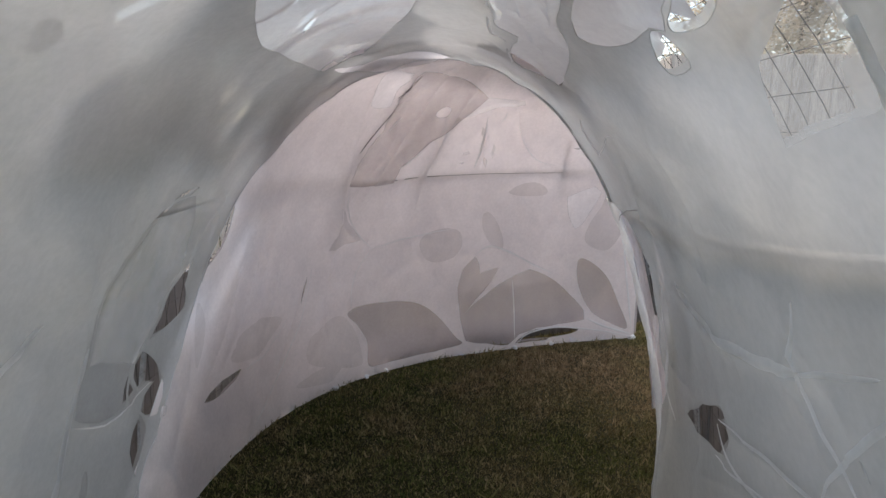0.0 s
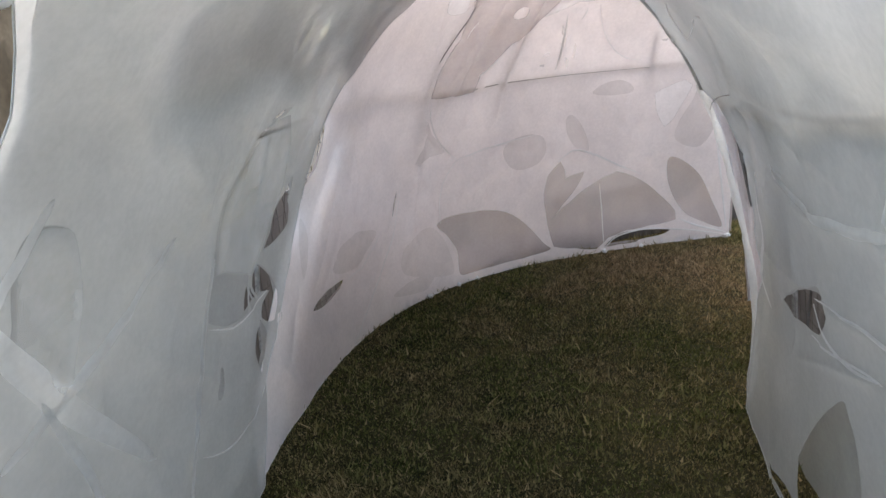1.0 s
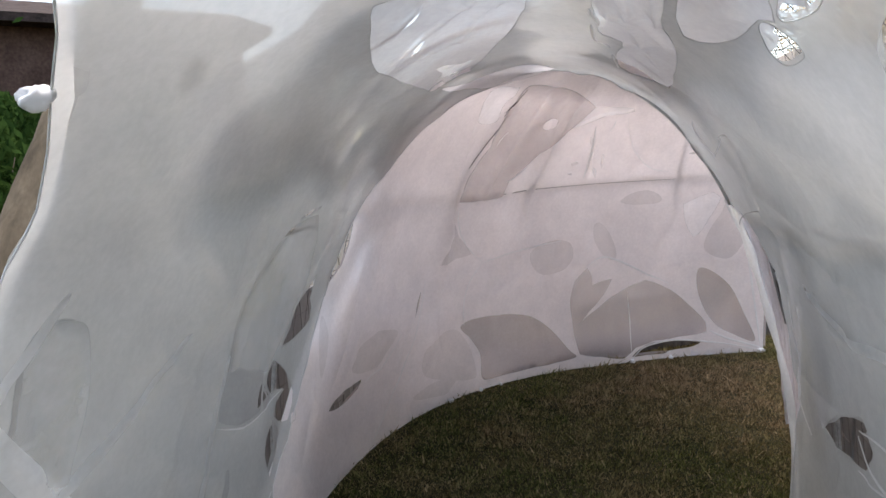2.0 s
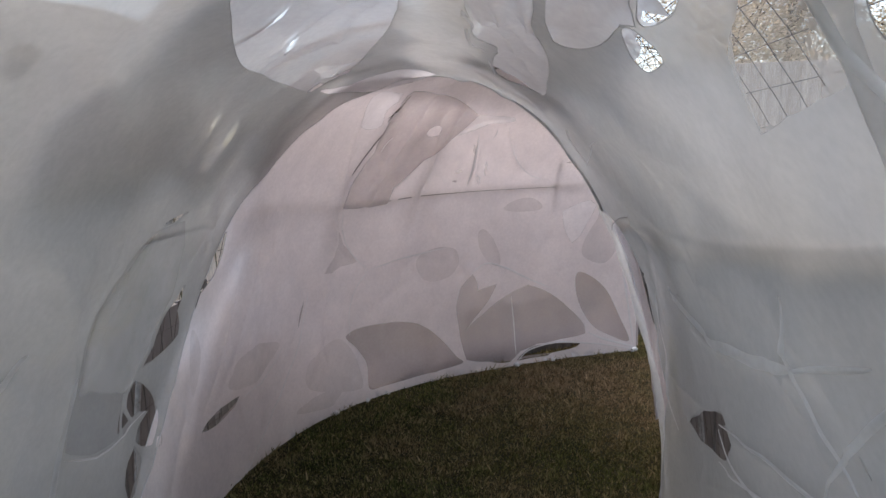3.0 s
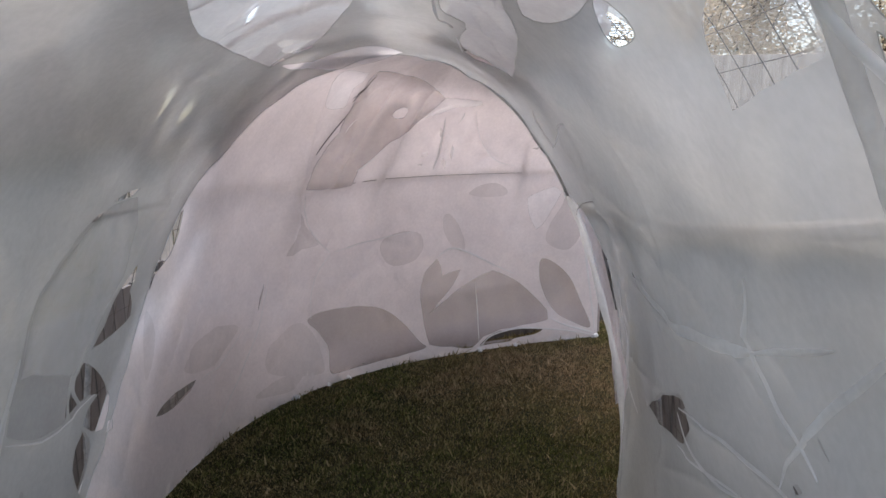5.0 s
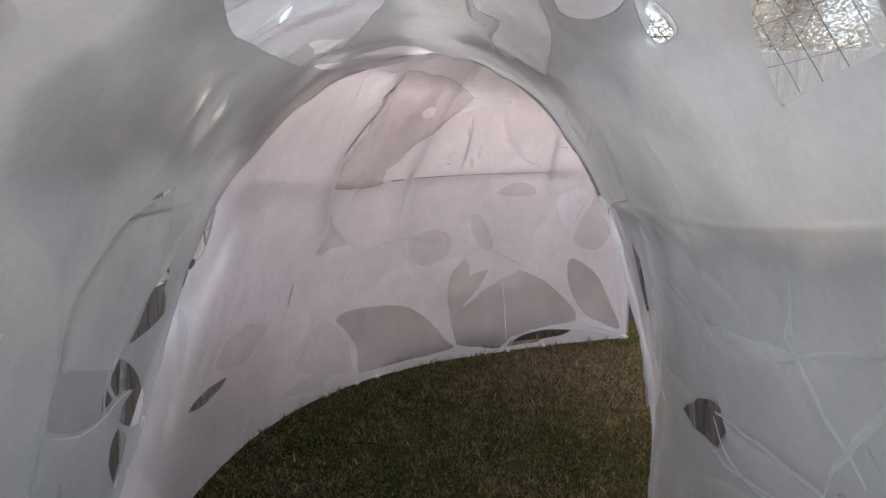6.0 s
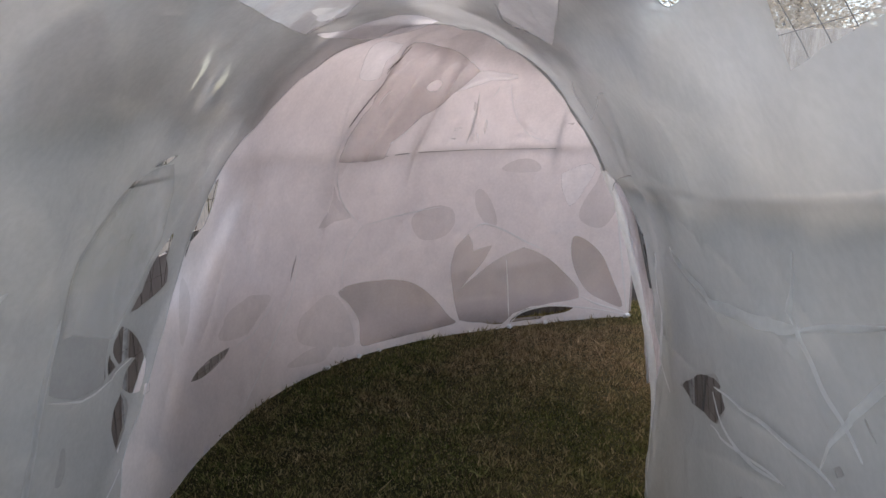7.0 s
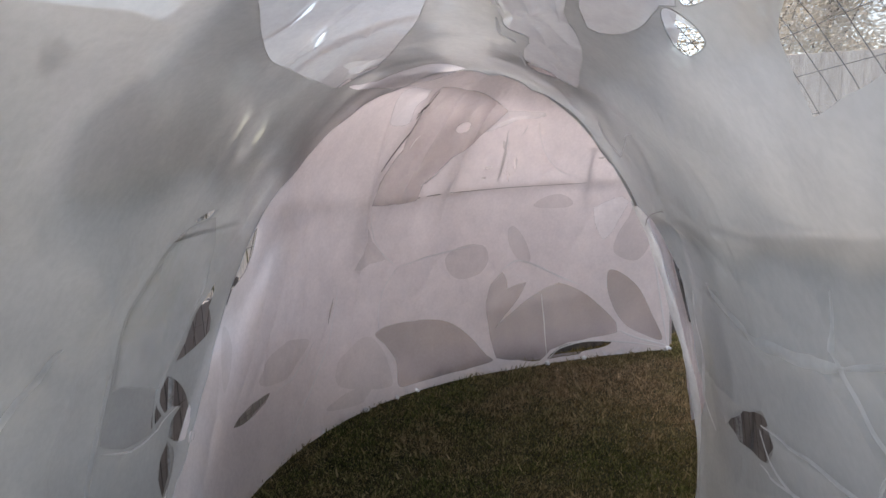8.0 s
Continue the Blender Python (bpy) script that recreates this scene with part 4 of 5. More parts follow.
# thinner fill added there, so that the liner below looks brighter
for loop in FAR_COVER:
    part("light_patch", sheet("light_patch", chamber_at, loop, [], 0.12, 52, 0.02, FAR_THIN)[0], curved_tent, "thinner piece of outer fabric, added to let more light onto the liner")

# second layers sewn on the liner's inner side
for loop in NEAR_PANELS:
    me, rims = sheet("panel", near_at, loop, [], -0.014, 11, CREASE, PANEL, folds=NEAR_FOLDS)
    part("panel", me, straight_tent, "second layer of white fabric sewn on")
me, rims = sheet("band", chamber_at, BAND, BAND_HOLES, -0.024, 12, CREASE, BAND_CLOTH, folds=FAR_FOLDS)
part("band", me, curved_tent, "tan-grey second layer with an oval and a round cut")
for r in rims:
    part("seam", tube("seam", r, 0.0014, DRAPE, 4, True), curved_tent)

# a second, loose cloth under the roof's cover
def drape(u0, u1, v0, v1, seed):
    """A loose sheet with a wavy outline, hung between the liner and the cover."""
    edge = [(u0 + 0.04 * math.sin(v * 14), v) for v in np.linspace(v0, v1, 17)] \
        + [(u, v1 + 0.04 * math.sin(u * 11)) for u in np.linspace(u0, u1, 25)[1:]] \
        + [(u1 + 0.03 * math.sin(v * 9), v) for v in np.linspace(v1, v0, 17)[1:]] \
        + [(u, v0 + 0.04 * math.sin(u * 8)) for u in np.linspace(u1, u0, 25)[1:-1]]
    edge = [tuple(map(float, p)) for p in edge]
    cuts = [h for h in DRAPE_HOLES if all(inside(np.array([p[0] for p in h]), np.array([p[1] for p in h]), edge))]
    me = sheet("drape", near_at, edge, cuts, 0.065, seed, 0.026, DRAPE, folds=DRAPE_FOLDS)[0]
    part("drape", me, straight_tent, "loose folded second layer of white fabric")


drape(1.2, 2.8, 1.46, 2.5, 77)
drape(0.98, 2.25, 2.74, 3.13, 78)
# unseen layer over the chamber roof, added to dim and grey its top
edge = [(0.1, 1.86), (1.2, 1.98), (2.2, 1.90), (2.9, 1.83), (3.7, 1.86), (3.7, 2.9), (2.4, 3.0), (1.0, 3.0), (0.1, 2.8)]
part("roof_shade", sheet("roof_shade", chamber_at, smooth_loop(edge), [], 0.07, 79, 0.02, COVER)[0], curved_tent, "unseen grey-white layer added to shade the chamber roof")

# ---- wire mesh outside the cover ----
frame_near = tagged(new("wire_mesh_frame"), "rusty welded wire mesh arch behind the fabric", "wire mesh")
for u in np.arange(0.335, 2.6, 0.072):
    for v0, v1 in ((0.0, 1.6), (2.62, TOP)):
        if v0 or u > 1.06:
            part("hoop_wire", tube("hoop_wire", [near_at(u, v, 0.15) for v in np.linspace(v0, v1, 22)], 0.0008, WIRE, 4), frame_near)
for v in np.arange(0.11, TOP, 0.072):
    if v < 1.6 or v > 2.62:
        part("long_wire", tube("long_wire", [near_at(u, v, 0.154) for u in np.linspace(front_edge(v) + (0.28 if v < 2.1 else 0.09), 2.6, 14)], 0.0008, WIRE, 4), frame_near)
frame_far = tagged(new("wire_mesh_frame"), "rusty welded wire mesh vault over the chamber", "wire mesh")
for u in np.arange(0.1, LONG, 0.12):
    part("hoop_wire", tube("hoop_wire", [chamber_at(u, v, 0.15) for v in np.linspace(0, TOP * 0.9, 40)], 0.0018, WIRE, 3), frame_far)
for v in np.arange(0.1, TOP * 0.8, 0.12):
    part("long_wire", tube("long_wire", [chamber_at(u, v, 0.154) for u in np.linspace(0.0, LONG, 40)], 0.0018, WIRE, 3), frame_far)


# ---- poles, sleeves, straps, knots ----
def path_on(where, stops, out, count=24):
    """Points on a surface along (u, v) stops."""
    t = np.linspace(0, len(stops) - 1, count)
    k = range(len(stops))
    us, vs = np.interp(t, k, [p[0] for p in stops]), np.interp(t, k, [p[1] for p in stops])
    return [where(float(a), float(b), out) for a, b in zip(us, vs)]


part("side_pole", tube("side_pole", path_on(near_at, [(0.3, 3.46), (0.54, 3.48), (0.886, 3.543), (1.308, 3.603), (1.76, 3.63), (2.42, 3.67)], 0.022), 0.012, POLE, 6), frame_near, "grey horizontal pole")
part("side_pole", tube("side_pole", path_on(near_at, [(1.98, 1.2), (2.3, 1.2), (2.6, 1.2)], 0.06), 0.010, POLE, 6), frame_near)
part("side_pole", tube("side_pole", path_on(chamber_at, [(-0.02, 1.19), (0.77, 1.176), (1.56, 1.125), (2.09, 1.113), (2.46, 1.128), (3.03, 1.128), (3.64, 1.118), (4.2, 1.09)], 0.03, 40), 0.010, POLE, 6), frame_far, "grey horizontal pole")
part("hoop_pole", tube("hoop_pole", path_on(chamber_at, [(1.62, 0.76), (1.56, 1.12), (1.584, 1.242), (1.663, 1.346), (1.74, 1.471), (1.81, 1.595), (1.85, 1.77), (1.72, 2.02), (1.6, 4.2)], 0.026, 60), 0.009, POLE, 6), frame_far, "grey bent hoop pole")
for stops in ([(2.41, 0.96), (2.43, 1.053), (2.47, 1.18), (2.52, 1.33), (2.63, 1.55), (2.6, 2.0), (2.5, 4.2)], [(3.64, 0.94), (3.653, 1.117), (3.661, 1.265), (3.676, 1.428), (3.665, 1.6), (3.65, 4.2)], [(1.98, 1.1), (2.2, 1.35), (2.35, 1.75), (2.3, 2.2), (2.2, 4.2)]):
    part("hoop_pole", tube("hoop_pole", path_on(chamber_at, stops, 0.026, 50), 0.008, POLE, 6), frame_far, "thin bent hoop pole")
part("hoop_pole", tube("hoop_pole", path_on(near_at, [(2.5, 0.0), (2.5, TOP)], 0.17, 60), 0.012, POLE, 6), frame_near, "grey bent hoop pole")
for stops in ([(-0.02, 1.0), (0.12, 0.98)], [(-0.05, 0.92), (0.12, 0.93)], [(-0.08, 0.86), (0.1, 0.84)], [(-0.02, 1.1), (0.0, 0.7)], [(0.06, 1.15), (0.05, 0.75)], [(1.730, 1.718), (1.738, 1.808), (1.756, 1.875)], [(1.70, 1.75), (1.765, 1.83), (1.72, 1.99)], [(1.715, 1.79), (1.75, 1.86)]):
    part("tie_wire", tube("tie_wire", path_on(chamber_at, stops, -0.03 if stops[0][1] > 1.5 else 0.035, 8), 0.002, WIRE, 4), frame_far, "thin dark tie wire")

# extra rods inside the liner, added to darken the poles' lines
for stops, thick, taper in (([(1.545, 1.127), (1.70, 1.122), (2.06, 1.113), (2.25, 1.12), (2.46, 1.128), (3.03, 1.128), (3.64, 1.118)], 0.0045, 0.3),
                            ([(1.565, 1.13), (1.584, 1.242), (1.663, 1.346), (1.74, 1.471), (1.81, 1.595), (1.835, 1.70)], 0.0035, 0.9),
                            ([(2.445, 1.125), (2.47, 1.18), (2.52, 1.33), (2.575, 1.486), (2.63, 1.55)], 0.0035, 0.8)):
    radii = [thick * (1 - (1 - taper) * i / 39) for i in range(40)]
    part("rod", tube("rod", path_on(chamber_at, stops, -0.013, 40), radii, POLE, 6), frame_far, "thin grey rod added to darken the line of a pole")

rim = [near_at(rim_edge(v) - 0.01, v, 0.0) for v in np.linspace(1.9, 3.62, 40)]
part("rim_sleeve", tube("rim_sleeve", rim, [along(i, (0, 0.002), (20, 0.003), (28, 0.010), (39, 0.014)) for i in range(40)], HEM, 8), straight_tent, "grey-white fabric sleeve round the arch")
part("edge_pole", tube("edge_pole", [near_at(front_edge(v) + along(v, (0, 0.0), (1.0, 0.0), (1.12, 0.05), (1.75, 0.05)), v, along(v, (0, 0.004), (1.0, 0.004), (1.12, 0.03), (1.75, 0.03))) for v in np.linspace(0.0, 1.06, 16)], 0.0115, PALE_POLE, 8), straight_tent, "pale wooden hoop at the tunnel mouth")


post_line = [(2.44, 3.60), (2.459, 3.711), (2.474, 3.773), (2.497, 3.865), (2.513, 3.977), (2.492, 4.087), (2.434, 4.203), (2.40, 4.34), (2.42, 4.5), (2.47, 4.7), (2.52, 4.84)]
part("post_sleeve", tube("post_sleeve", path_on(near_at, post_line, -0.004, 44), [0.013 + 0.003 * math.sin(i * 0.7) for i in range(44)], SLEEVE, 10), straight_tent, "narrow white fabric sleeve round the end post")
part("cuff_edge", tube("cuff_edge", path_on(near_at, [(2.459, 3.711), (2.362, 3.673), (2.181, 3.629), (1.999, 3.602), (1.852, 3.59), (1.77, 3.594)], -0.006, 24), 0.0014, POLE, 5), straight_tent, "dark thin edge of the sleeve")
# dark rods stand for the shade in the gap between sleeve and wall
for stops in ([(2.25, 3.665), (2.225, 3.712), (2.175, 3.759), (2.17, 3.838)], [(2.21, 3.874), (2.225, 3.963), (2.215, 4.026)], [(2.22, 4.10), (2.232, 4.161), (2.235, 4.271)]):
    part("gap_shade", tube("gap_shade", path_on(near_at, stops, 0.004, 14), 0.0024, WIRE, 5), straight_tent, "dark line put in for the shaded gap beside the sleeve")
part("fold_sleeve", tube("fold_sleeve", path_on(near_at, [(0.47, 2.9), (0.502, 3.167), (0.523, 3.21), (0.547, 3.31), (0.566, 3.432), (0.57, 3.5), (0.58, 4.0), (0.6, 4.8)], -0.01, 40), [along(i, (0, 0.014), (7, 0.013), (13, 0.009), (39, 0.007)) for i in range(40)], SLEEVE, 8), straight_tent, "pale fabric sleeve round a hoop")
part("rolled_strip", tube("rolled_strip", path_on(near_at, [(0.49, 3.15), (0.502, 3.217), (0.491, 3.258), (0.472, 3.301), (0.43, 3.4)], -0.03, 20), 0.0045, SLEEVE, 8), straight_tent, "rolled white fabric strip")


def strap(where, stops, width, folds, seed, out, fabric):
    """A tapering gathered band of cloth along a smooth line, on the liner and its folds."""
    line = fold_line(stops)
    count = len(line)
    us, vs = [p[0] for p in line], [p[1] for p in line]
    folds = [(fold_line(f[0]), f[1], f[2]) for f in folds]
    deep = fold_depth(np.array(us), np.array(vs), folds)
    verts, faces = [], []
    for i in range(count):
        j, h = min(i + 1, count - 1), max(i - 1, 0)
        du, dv = us[j] - us[h], vs[j] - vs[h]
        q = math.hypot(du, dv) or 1
        w = width * (0.08 + 0.92 * math.sin(math.pi * i / (count - 1)) ** (0.35 if width > 0.012 else 0.7))
        for side, raised in ((-1, 0.0), (-0.3, 0.002), (0.3, 0.002), (1, 0.0)):
            a, b = float(us[i] - dv / q * w * side), float(vs[i] + du / q * w * side)
            verts.append(where(a, b, out + wrinkle(a, b, seed, CREASE) - float(deep[i]) * math.exp(-abs(side) * w / 0.03) - raised))
    for i in range(count - 1):
        for k2 in range(3):
            faces.append((i * 4 + k2, i * 4 + k2 + 1, i * 4 + k2 + 5, i * 4 + k2 + 4))
    return mesh_of("strap", verts, faces, fabric)


for stops, width in NEAR_STRAPS:
    part("strap", strap(near_at, stops, width, NEAR_FOLDS, 11, -0.017, NEAR_STRAP), straight_tent, "doubled strip of white fabric, in places standing for a lit crease")
for stops, width in FAR_STRAPS:
    part("strap", strap(chamber_at, stops, width, FAR_FOLDS, 12, -0.029, STRAP), curved_tent, "doubled strip of white fabric, in places standing for a lit crease")


def knot(parent, place, size, seed):
    """A crumpled tuft of cloth where the fabric is tied."""
    rng = random.Random(seed)
    bm = bmesh.new()
    bmesh.ops.create_icosphere(bm, subdivisions=3, radius=1)
    for v in bm.verts:
        k = 1 + 0.55 * noise.noise(v.co * 1.7 + Vector((seed, 0, 0))) + 0.25 * noise.noise(v.co * 4.5 + Vector((0, seed, 0)))
        v.co = Vector((v.co.x * size * 1.25, v.co.y * size, v.co.z * size * 0.75)) * k
    me = bpy.data.meshes.new("knot")
    bm.to_mesh(me)
    bm.free()
    me.materials.append(HEM)
    me.polygons.foreach_set("use_smooth", [True] * len(me.polygons))
    ob = part("knot", me, parent, "crumpled white fabric knot")
    ob.matrix_local = pose(*place, rng.uniform(-30, 30), rng.uniform(-30, 30), rng.uniform(0, 360))


for i, u in enumerate((1.72, 2.07, 2.275, 3.08, 3.395, 3.66, 4.19)):
    p = chamber_at(u, 0.02, -0.012)
    knot(curved_tent, (p[0], p[1], 0.016), (0.022, 0.014, 0.013, 0.012, 0.018, 0.016, 0.024)[i], i)
for i, v in enumerate((1.68, 1.33, 1.14)):
    p = near_at(front_edge(v) - 0.022, v, 0.01)
    knot(straight_tent, p, 0.019, 20 + i)


# ---- surroundings ----
def fence(a, b, high, seed, mat, wide, label):
    thing = tagged(new("fence"), label, "fence")
    a, b = Vector(a), Vector(b)
    d = b - a
    n = int(d.length / wide)
    board, post, rail = box("board", (wide * 0.94 if wide < 0.2 else wide - 0.004, 0.022, high), mat, 0), box("post", (0.09, 0.09, high + 0.06), mat, 0), box("rail", (d.length, 0.04, 0.08), mat, 0)
    turn = Matrix.Rotation(math.atan2(d.y, d.x), 4, "Z")
    rng = random.Random(seed)
    for i in range(n):
        p = a + d * ((i + 0.5) / n)
        part("board", board, thing).matrix_local = Matrix.Translation((p.x, p.y, high / 2 + rng.uniform(-0.012, 0.012))) @ turn
    side = Vector((-d.y, d.x)).normalized() * 0.07
    for i in range(0, n + 1, 14):
        p = a + d * (i / n) + side
        part("post", post, thing).matrix_local = Matrix.Translation((p.x, p.y, high / 2)) @ turn
    for z in (0.35, high - 0.3):
        p = (a + b) / 2 + side * 0.5
        part("rail", rail, thing).matrix_local = Matrix.Translation((p.x, p.y, z)) @ turn
    return thing


# assumed fence: pale background in the tears, placed to shade the chamber's cover
fence((-2.4, 5.3), (1.3, 7.2), 1.6, 2, TAN_BOARD, 0.15, "pale tan vertical board fence behind the chamber")
fence((-1.46, 2.3), (-1.44, 4.25), 0.9, 4, PALE_BOARD, 0.11, "low weathered grey board fence close beside the chamber")
fence((1.36, 3.35), (1.30, -0.8), 1.3, 3, PALE_BOARD, 0.32, "grey-brown wide board fence beside the tunnel")


def edging(a, b):
    """Low boards on edge along the foot of the chamber."""
    thing = tagged(new("lawn_edging"), "low dark weathered boards behind the fabric's foot", "lawn edging")
    a, b = Vector(a), Vector(b)
    d, n = b - a, 5
    turn = Matrix.Rotation(math.atan2(d.y, d.x), 4, "Z")
    board, peg = box("board", (d.length / n - 0.012, 0.03, 0.2), FENCE, 0.004), box("peg", (0.05, 0.05, 0.26), FENCE, 0.004)
    side = Vector((-d.y, d.x)).normalized() * 0.042
    for i in range(n):
        p = a + d * ((i + 0.5) / n)
        part("board", board, thing).matrix_local = Matrix.Translation((p.x, p.y, 0.1 + 0.006 * (i % 2))) @ turn
        p = a + d * ((i + 0.1) / n) + side
        part("peg", peg, thing).matrix_local = Matrix.Translation((p.x, p.y, 0.11)) @ turn


edging((-1.3, 4.24), (1.8, 5.58))


def shed(x, y, turn, wide, high):
    """A long low outbuilding of pale upright boards with a flat roof."""
    thing = tagged(new("shed"), "pale tan boarded outbuilding beyond the board fence", "shed")
    thing.matrix_world = pose(x, y, 0, 0, 0, turn)
    board, flank = box("board", (0.196, 0.022, high), TAN_BOARD, 0.003), box("wall", (0.06, 2.0, high), TAN_BOARD, 0.004)
    n = int(wide / 0.2)
    for i in range(n):
        part("board", board, thing).matrix_local = pose((i + 0.5) * 0.2 - wide / 2, -1.0, high / 2)
    for k in (-1, 1):
        part("wall", flank, thing).matrix_local = pose(k * (wide / 2 - 0.03), 0.03, high / 2)
    part("wall", box("wall", (wide, 0.06, high), TAN_BOARD, 0.004), thing).matrix_local = pose(0, 1.05, high / 2)
    part("roof", box("roof", (wide - 0.14, 1.9, 0.06), ROOF, 0.01), thing, "flat dark roof").matrix_local = pose(0, 0.02, high - 0.12)


shed(4.75, 7.6, -4, 4.8, 2.47)


def tree(x, y, high, spread, leaves, seed, mat, trunk_r=0.12, size=0.07):
    rng = random.Random(seed)
    thing = tagged(new("tree"), "leafy garden tree behind the board fence", "tree")
    thing.location = (x, y, 0)
    bend = [Vector((0, 0, 0))]
    for i in range(1, 7):
        bend.append(bend[-1] + Vector((rng.uniform(-0.12, 0.12), rng.uniform(-0.12, 0.12), high * 0.11)))
    v, f = tube_data(bend, [trunk_r * (1.25 - i * 0.14) for i in range(7)], 8)
    tips = []
    for i in range(26):
        p = bend[rng.randint(2, 6)]
        g, el = rng.uniform(0, 6.283), rng.uniform(0.2, 1.2)
        ln = spread * rng.uniform(0.5, 1.05)
        pts = [p.copy()]
        d = Vector((math.cos(g) * math.cos(el), math.sin(g) * math.cos(el), math.sin(el)))
        for k in range(5):
            d = (d + Vector((rng.uniform(-0.3, 0.3), rng.uniform(-0.3, 0.3), rng.uniform(-0.15, 0.25)))).normalized()
            pts.append(pts[-1] + d * ln / 5)
            tips.append(pts[-1])
        tv, tf = tube_data(pts, [trunk_r * 0.3 * (1 - k * 0.17) for k in range(6)], 5)
        f += [tuple(q + len(v) for q in face) for face in tf]
        v += tv
    part("trunk", mesh_of("trunk", v, f, BARK), thing, "grey trunk with limbs")
    lv, lf = [], []
    for i in range(leaves):
        p = rng.choice(tips) + Vector((rng.gauss(0, 0.28), rng.gauss(0, 0.28), rng.gauss(0, 0.25)))
        a = Vector((rng.gauss(0, 1), rng.gauss(0, 1), rng.gauss(0, 0.6))).normalized()
        b = a.orthogonal().normalized() * size * rng.uniform(0.3, 0.5)
        a = a * size * rng.uniform(0.7, 1.3)
        k = len(lv)
        lv += [p - a, p + b, p + a, p - b]
        lf.append((k, k + 1, k + 2, k + 3))
    part("crown", mesh_of("crown", lv, lf, mat, False), thing, "loose crown of small leaves")
    return thing


tree(8.6, 4.6, 6.5, 2.6, 29744, 1, DRY_LEAF, 0.14, 0.046)
tree(7.2, 9.8, 6.5, 2.8, 24000, 2, DRY_LEAF, 0.08, 0.042)
tree(0.6, 12.5, 6.0, 2.5, 13728, 3, DRY_LEAF, 0.14, 0.046)
tree(5.6, 10.4, 6.0, 2.4, 26000, 8, DRY_LEAF, 0.07, 0.036)
tree(2.3, 10.6, 5.4, 2.1, 8008, 11, DRY_LEAF, 0.11, 0.036)
tree(4.5, 9.9, 5.6, 2.3, 22000, 12, DRY_LEAF, 0.07, 0.036)
tree(8.4, 6.6, 6.0, 2.2, 25168, 9, DRY_LEAF, 0.12, 0.031)
tree(7.5, 0.4, 6.0, 2.6, 29744, 7, DRY_LEAF, 0.14, 0.046)


def leaning_trunk():
    """The old leaning tree that stands beside the tunnel's mouth."""
    thing = tagged(new("tree"), "leaning grey-brown tree trunk beside the fabric tunnel", "tree")
    rng = random.Random(9)
    pts, rad = [], []
    for i in range(22):
        z = i * 0.16
        pts.append((-1.86 - 0.03 * math.sin(z * 2), 1.25 + 0.54 * z + 0.03 * math.sin(z * 3.1), z - 0.02))
        rad.append(0.135 + 0.09 * math.exp(-z * 3) - 0.012 * z + rng.uniform(-0.006, 0.006))
    v, f = tube_data(pts, rad, 20)
    v = [p + (p - Vector(pts[i // 20])) * 0.16 * noise.noise(Vector((p.x * 9, p.y * 9, p.z * 2.2))) for i, p in enumerate(v)]
    tips = []
    for k in range(14):
        p = Vector(pts[rng.randint(15, 21)])
        d = Vector((rng.uniform(-1, 0.25), rng.uniform(-0.5, 1), rng.uniform(0.5, 1.1))).normalized()
        arm = [p]
        for j in range(6):
            d = (d + Vector((rng.uniform(-0.3, 0.3), rng.uniform(-0.3, 0.3), rng.uniform(-0.1, 0.2)))).normalized()
            arm.append(arm[-1] + d * 0.35)
            tips.append(arm[-1])
        tv, tf = tube_data(arm, [0.05 * (1 - j * 0.14) for j in range(7)], 6)
        f += [tuple(q + len(v) for q in face) for face in tf]
        v += tv
    part("trunk", mesh_of("trunk", v, f, BARK), thing, "rough weathered trunk with limbs")
    lv, lf = [], []
    for i in range(1500):
        p = rng.choice(tips) + Vector((rng.gauss(0, 0.25), rng.gauss(0, 0.25), rng.gauss(0, 0.2)))
        a = Vector((rng.gauss(0, 1), rng.gauss(0, 1), rng.gauss(0, 0.6))).normalized()
        b = a.orthogonal().normalized() * 0.03
        a = a * 0.06
        k = len(lv)
        lv += [p - a, p + b, p + a, p - b]
        lf.append((k, k + 1, k + 2, k + 3))
    part("crown", mesh_of("crown", lv, lf, LEAF, False), thing, "thin crown of green leaves")


leaning_trunk()


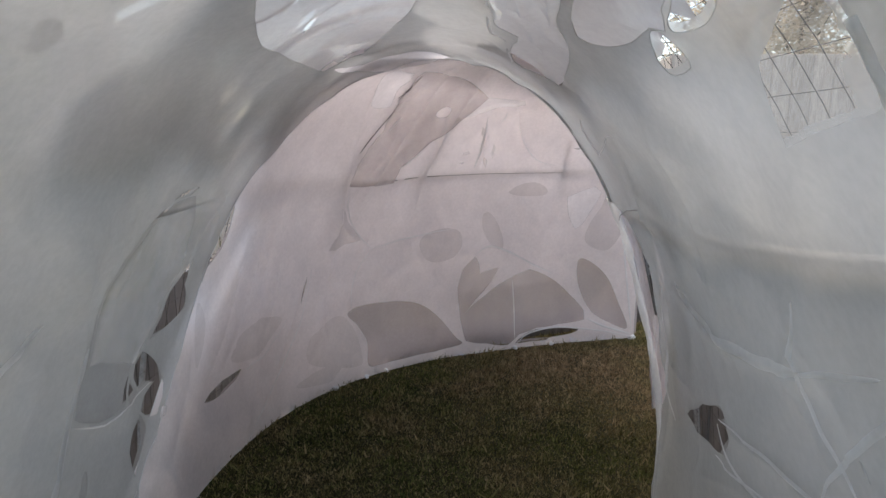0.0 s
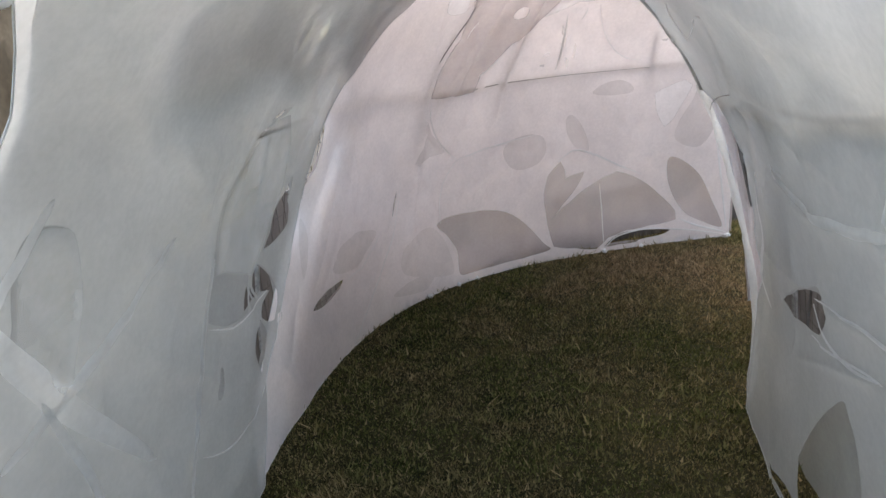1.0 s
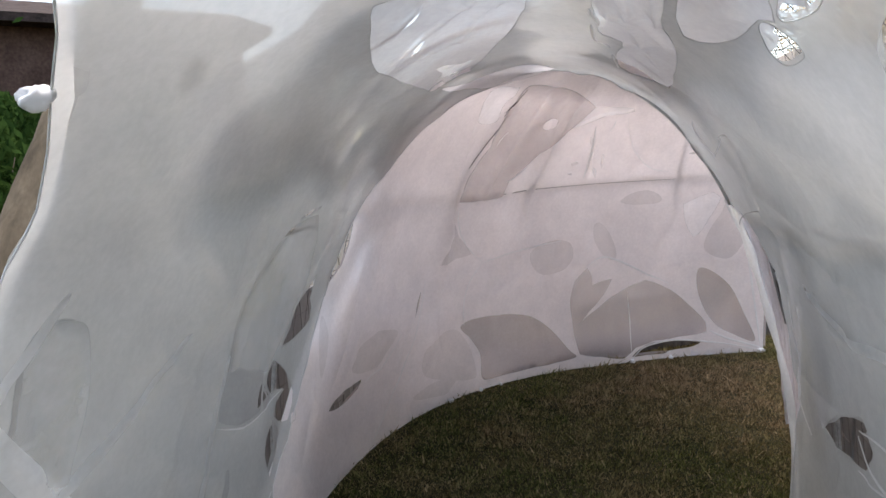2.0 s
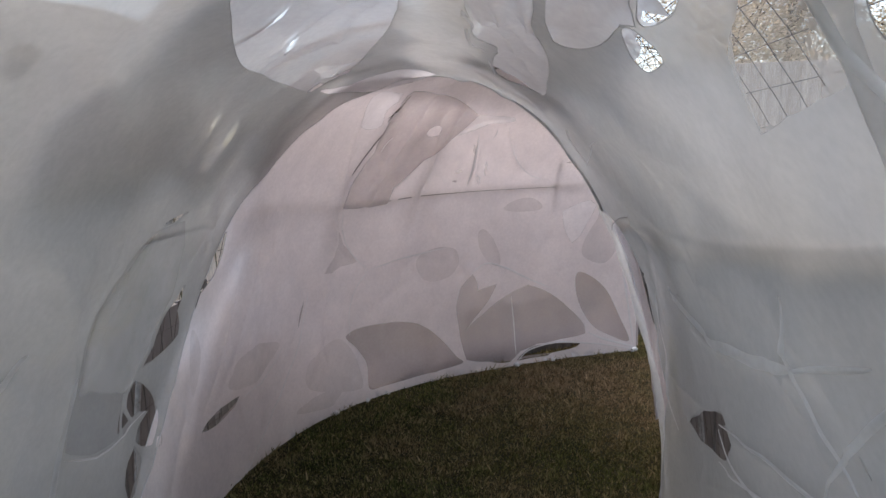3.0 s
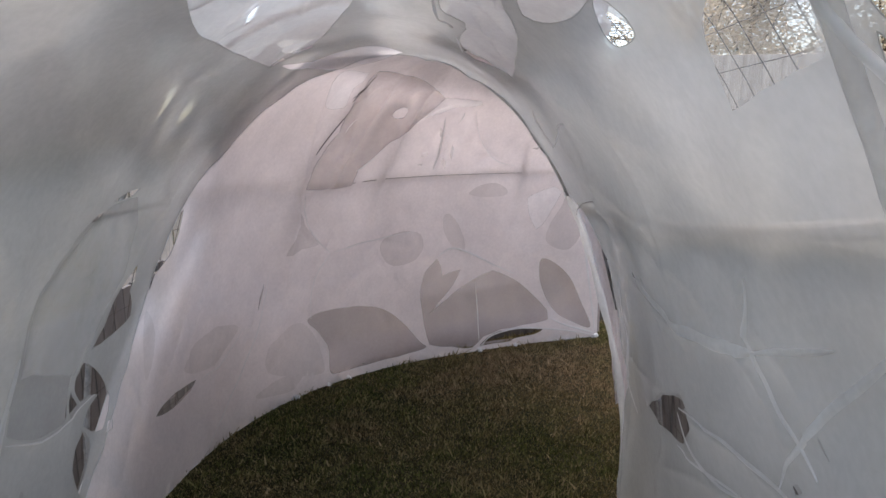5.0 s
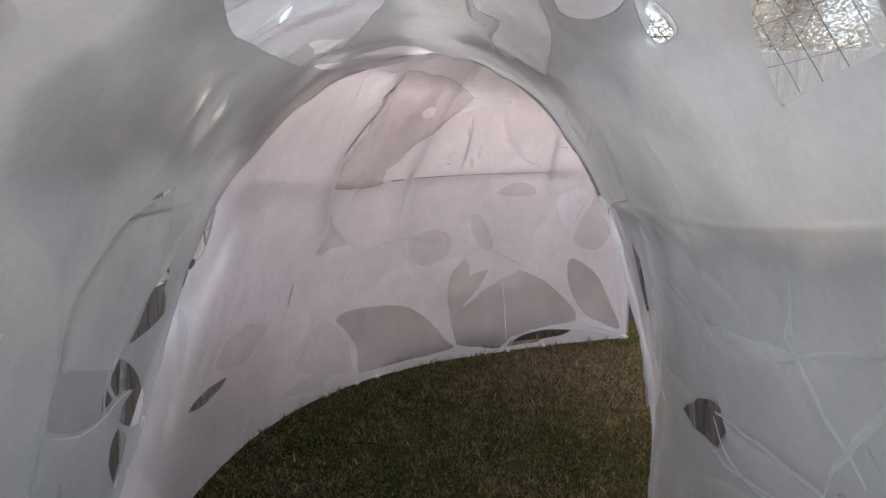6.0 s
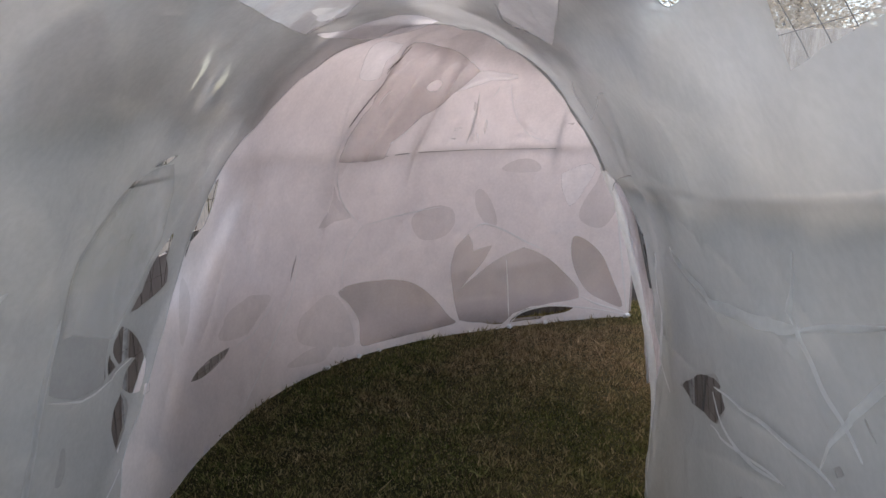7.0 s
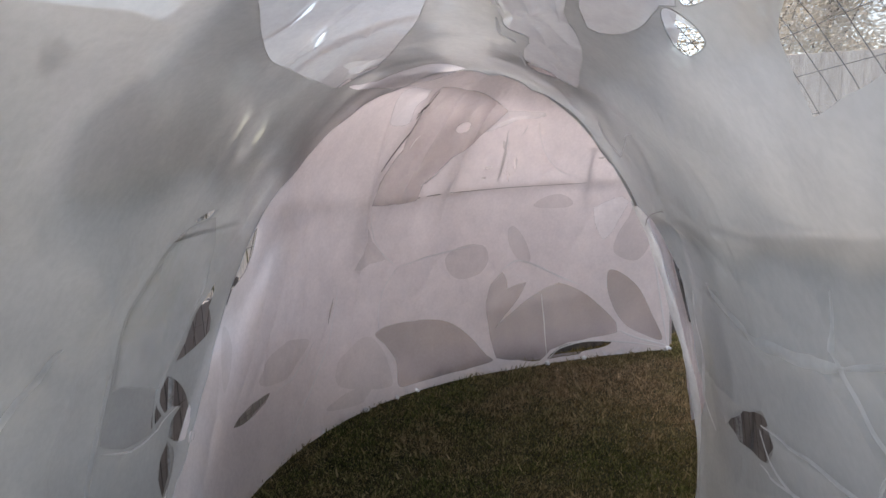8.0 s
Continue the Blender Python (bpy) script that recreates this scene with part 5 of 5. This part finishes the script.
def shrub(x, y, wide, high, leaves, seed):
    rng = random.Random(seed)
    thing = tagged(new("shrub"), "dense dark green garden shrub by the lawn", "shrub")
    thing.location = (x, y, 0)
    v, f = [], []
    for i in range(24):
        g, el = rng.uniform(0, 6.283), rng.uniform(0.6, 1.5)
        d = Vector((math.cos(g) * math.cos(el), math.sin(g) * math.cos(el), math.sin(el)))
        tv, tf = tube_data([d * high * 0.22 * k + Vector((rng.uniform(-0.04, 0.04), rng.uniform(-0.04, 0.04), 0)) for k in range(5)], [0.025 * (1 - 0.2 * k) for k in range(5)], 5)
        f += [tuple(q + len(v) for q in face) for face in tf]
        v += tv
    part("stems", mesh_of("stems", v, f, BARK), thing)
    lv, lf = [], []
    for i in range(leaves):
        g, r, z = rng.uniform(0, 6.283), math.sqrt(rng.random()), rng.random()
        lump = 1 + 0.35 * noise.noise(Vector((math.cos(g) * 2, math.sin(g) * 2, z * 3 + seed)))
        p = Vector((math.cos(g) * r * wide * lump * math.sin(0.5 + z * 2.3), math.sin(g) * r * wide * lump * math.sin(0.5 + z * 2.3), 0.05 + z * high * lump))
        a = Vector((rng.gauss(0, 0.6), rng.gauss(0, 0.6), rng.gauss(0.4, 1))).normalized()
        b = a.orthogonal().normalized() * 0.022
        a = a * 0.075
        k = len(lv)
        lv += [p - a, p + b, p + a, p - b]
        lf.append((k, k + 1, k + 2, k + 3))
    part("leaves", mesh_of("leaves", lv, lf, LEAF, False), thing, "narrow dark green leaves")


shrub(-5.6, 5.0, 1.0, 2.2, 11000, 1)
shrub(-6.4, 6.4, 1.1, 2.4, 11000, 2)
shrub(-6.4, 3.7, 1.0, 2.1, 10000, 3)
shrub(-5.0, 7.4, 1.1, 2.3, 11000, 4)


def house():
    thing = tagged(new("house"), "low red-brown brick house behind the shrubs", "house")
    thing.matrix_world = pose(-12.5, 10.5, 0, 0, 0, 42)
    part("wall", box("wall", (12, 5, 4.4), BRICK, 0.02), thing).matrix_local = Matrix.Translation((0, 0, 2.2))
    v = [(-6.5, -3, 4.4), (6.5, -3, 4.4), (6.5, 3, 4.4), (-6.5, 3, 4.4), (-6.5, 0, 5.25), (6.5, 0, 5.25), (-6.5, -3, 4.25), (6.5, -3, 4.25), (6.5, 3, 4.25), (-6.5, 3, 4.25)]
    part("roof", mesh_of("roof", v, [(0, 1, 5, 4), (2, 3, 4, 5), (1, 2, 5), (3, 0, 4), (0, 6, 7, 1), (2, 8, 9, 3), (1, 7, 8, 2), (3, 9, 6, 0), (6, 9, 8, 7)], ROOF, False), thing, "dark low-pitched roof")


house()


def wood_store():
    """A waist-high rustic stand with a plank top."""
    thing = tagged(new("garden_stand"), "rustic brown wooden stand with a pale plank top", "garden stand")
    thing.matrix_world = pose(-3.95, 3.35, 0, 0, 0, 40)
    plank, leg, side = box("plank", (1.3, 0.125, 0.03), PLANK, 0.006), box("leg", (0.09, 0.09, 1.03), BARK_BROWN, 0.008), box("apron", (1.15, 0.03, 0.22), BARK_BROWN, 0.005)
    for i in range(5):
        part("plank", plank, thing).matrix_local = pose(0.01 * (i % 2), -0.27 + i * 0.135, 1.045, 0.6 * (i - 2), 0, 0.4 * (i - 2))
    for x in (-0.55, 0.55):
        for y in (-0.24, 0.24):
            part("leg", leg, thing).matrix_local = pose(x, y, 0.515)
    for y in (-0.3, 0.3):
        part("apron", side, thing).matrix_local = pose(0, y, 0.90)
    part("shelf", box("shelf", (1.1, 0.5, 0.03), PLANK, 0.005), thing).matrix_local = pose(0, 0, 0.3)


wood_store()
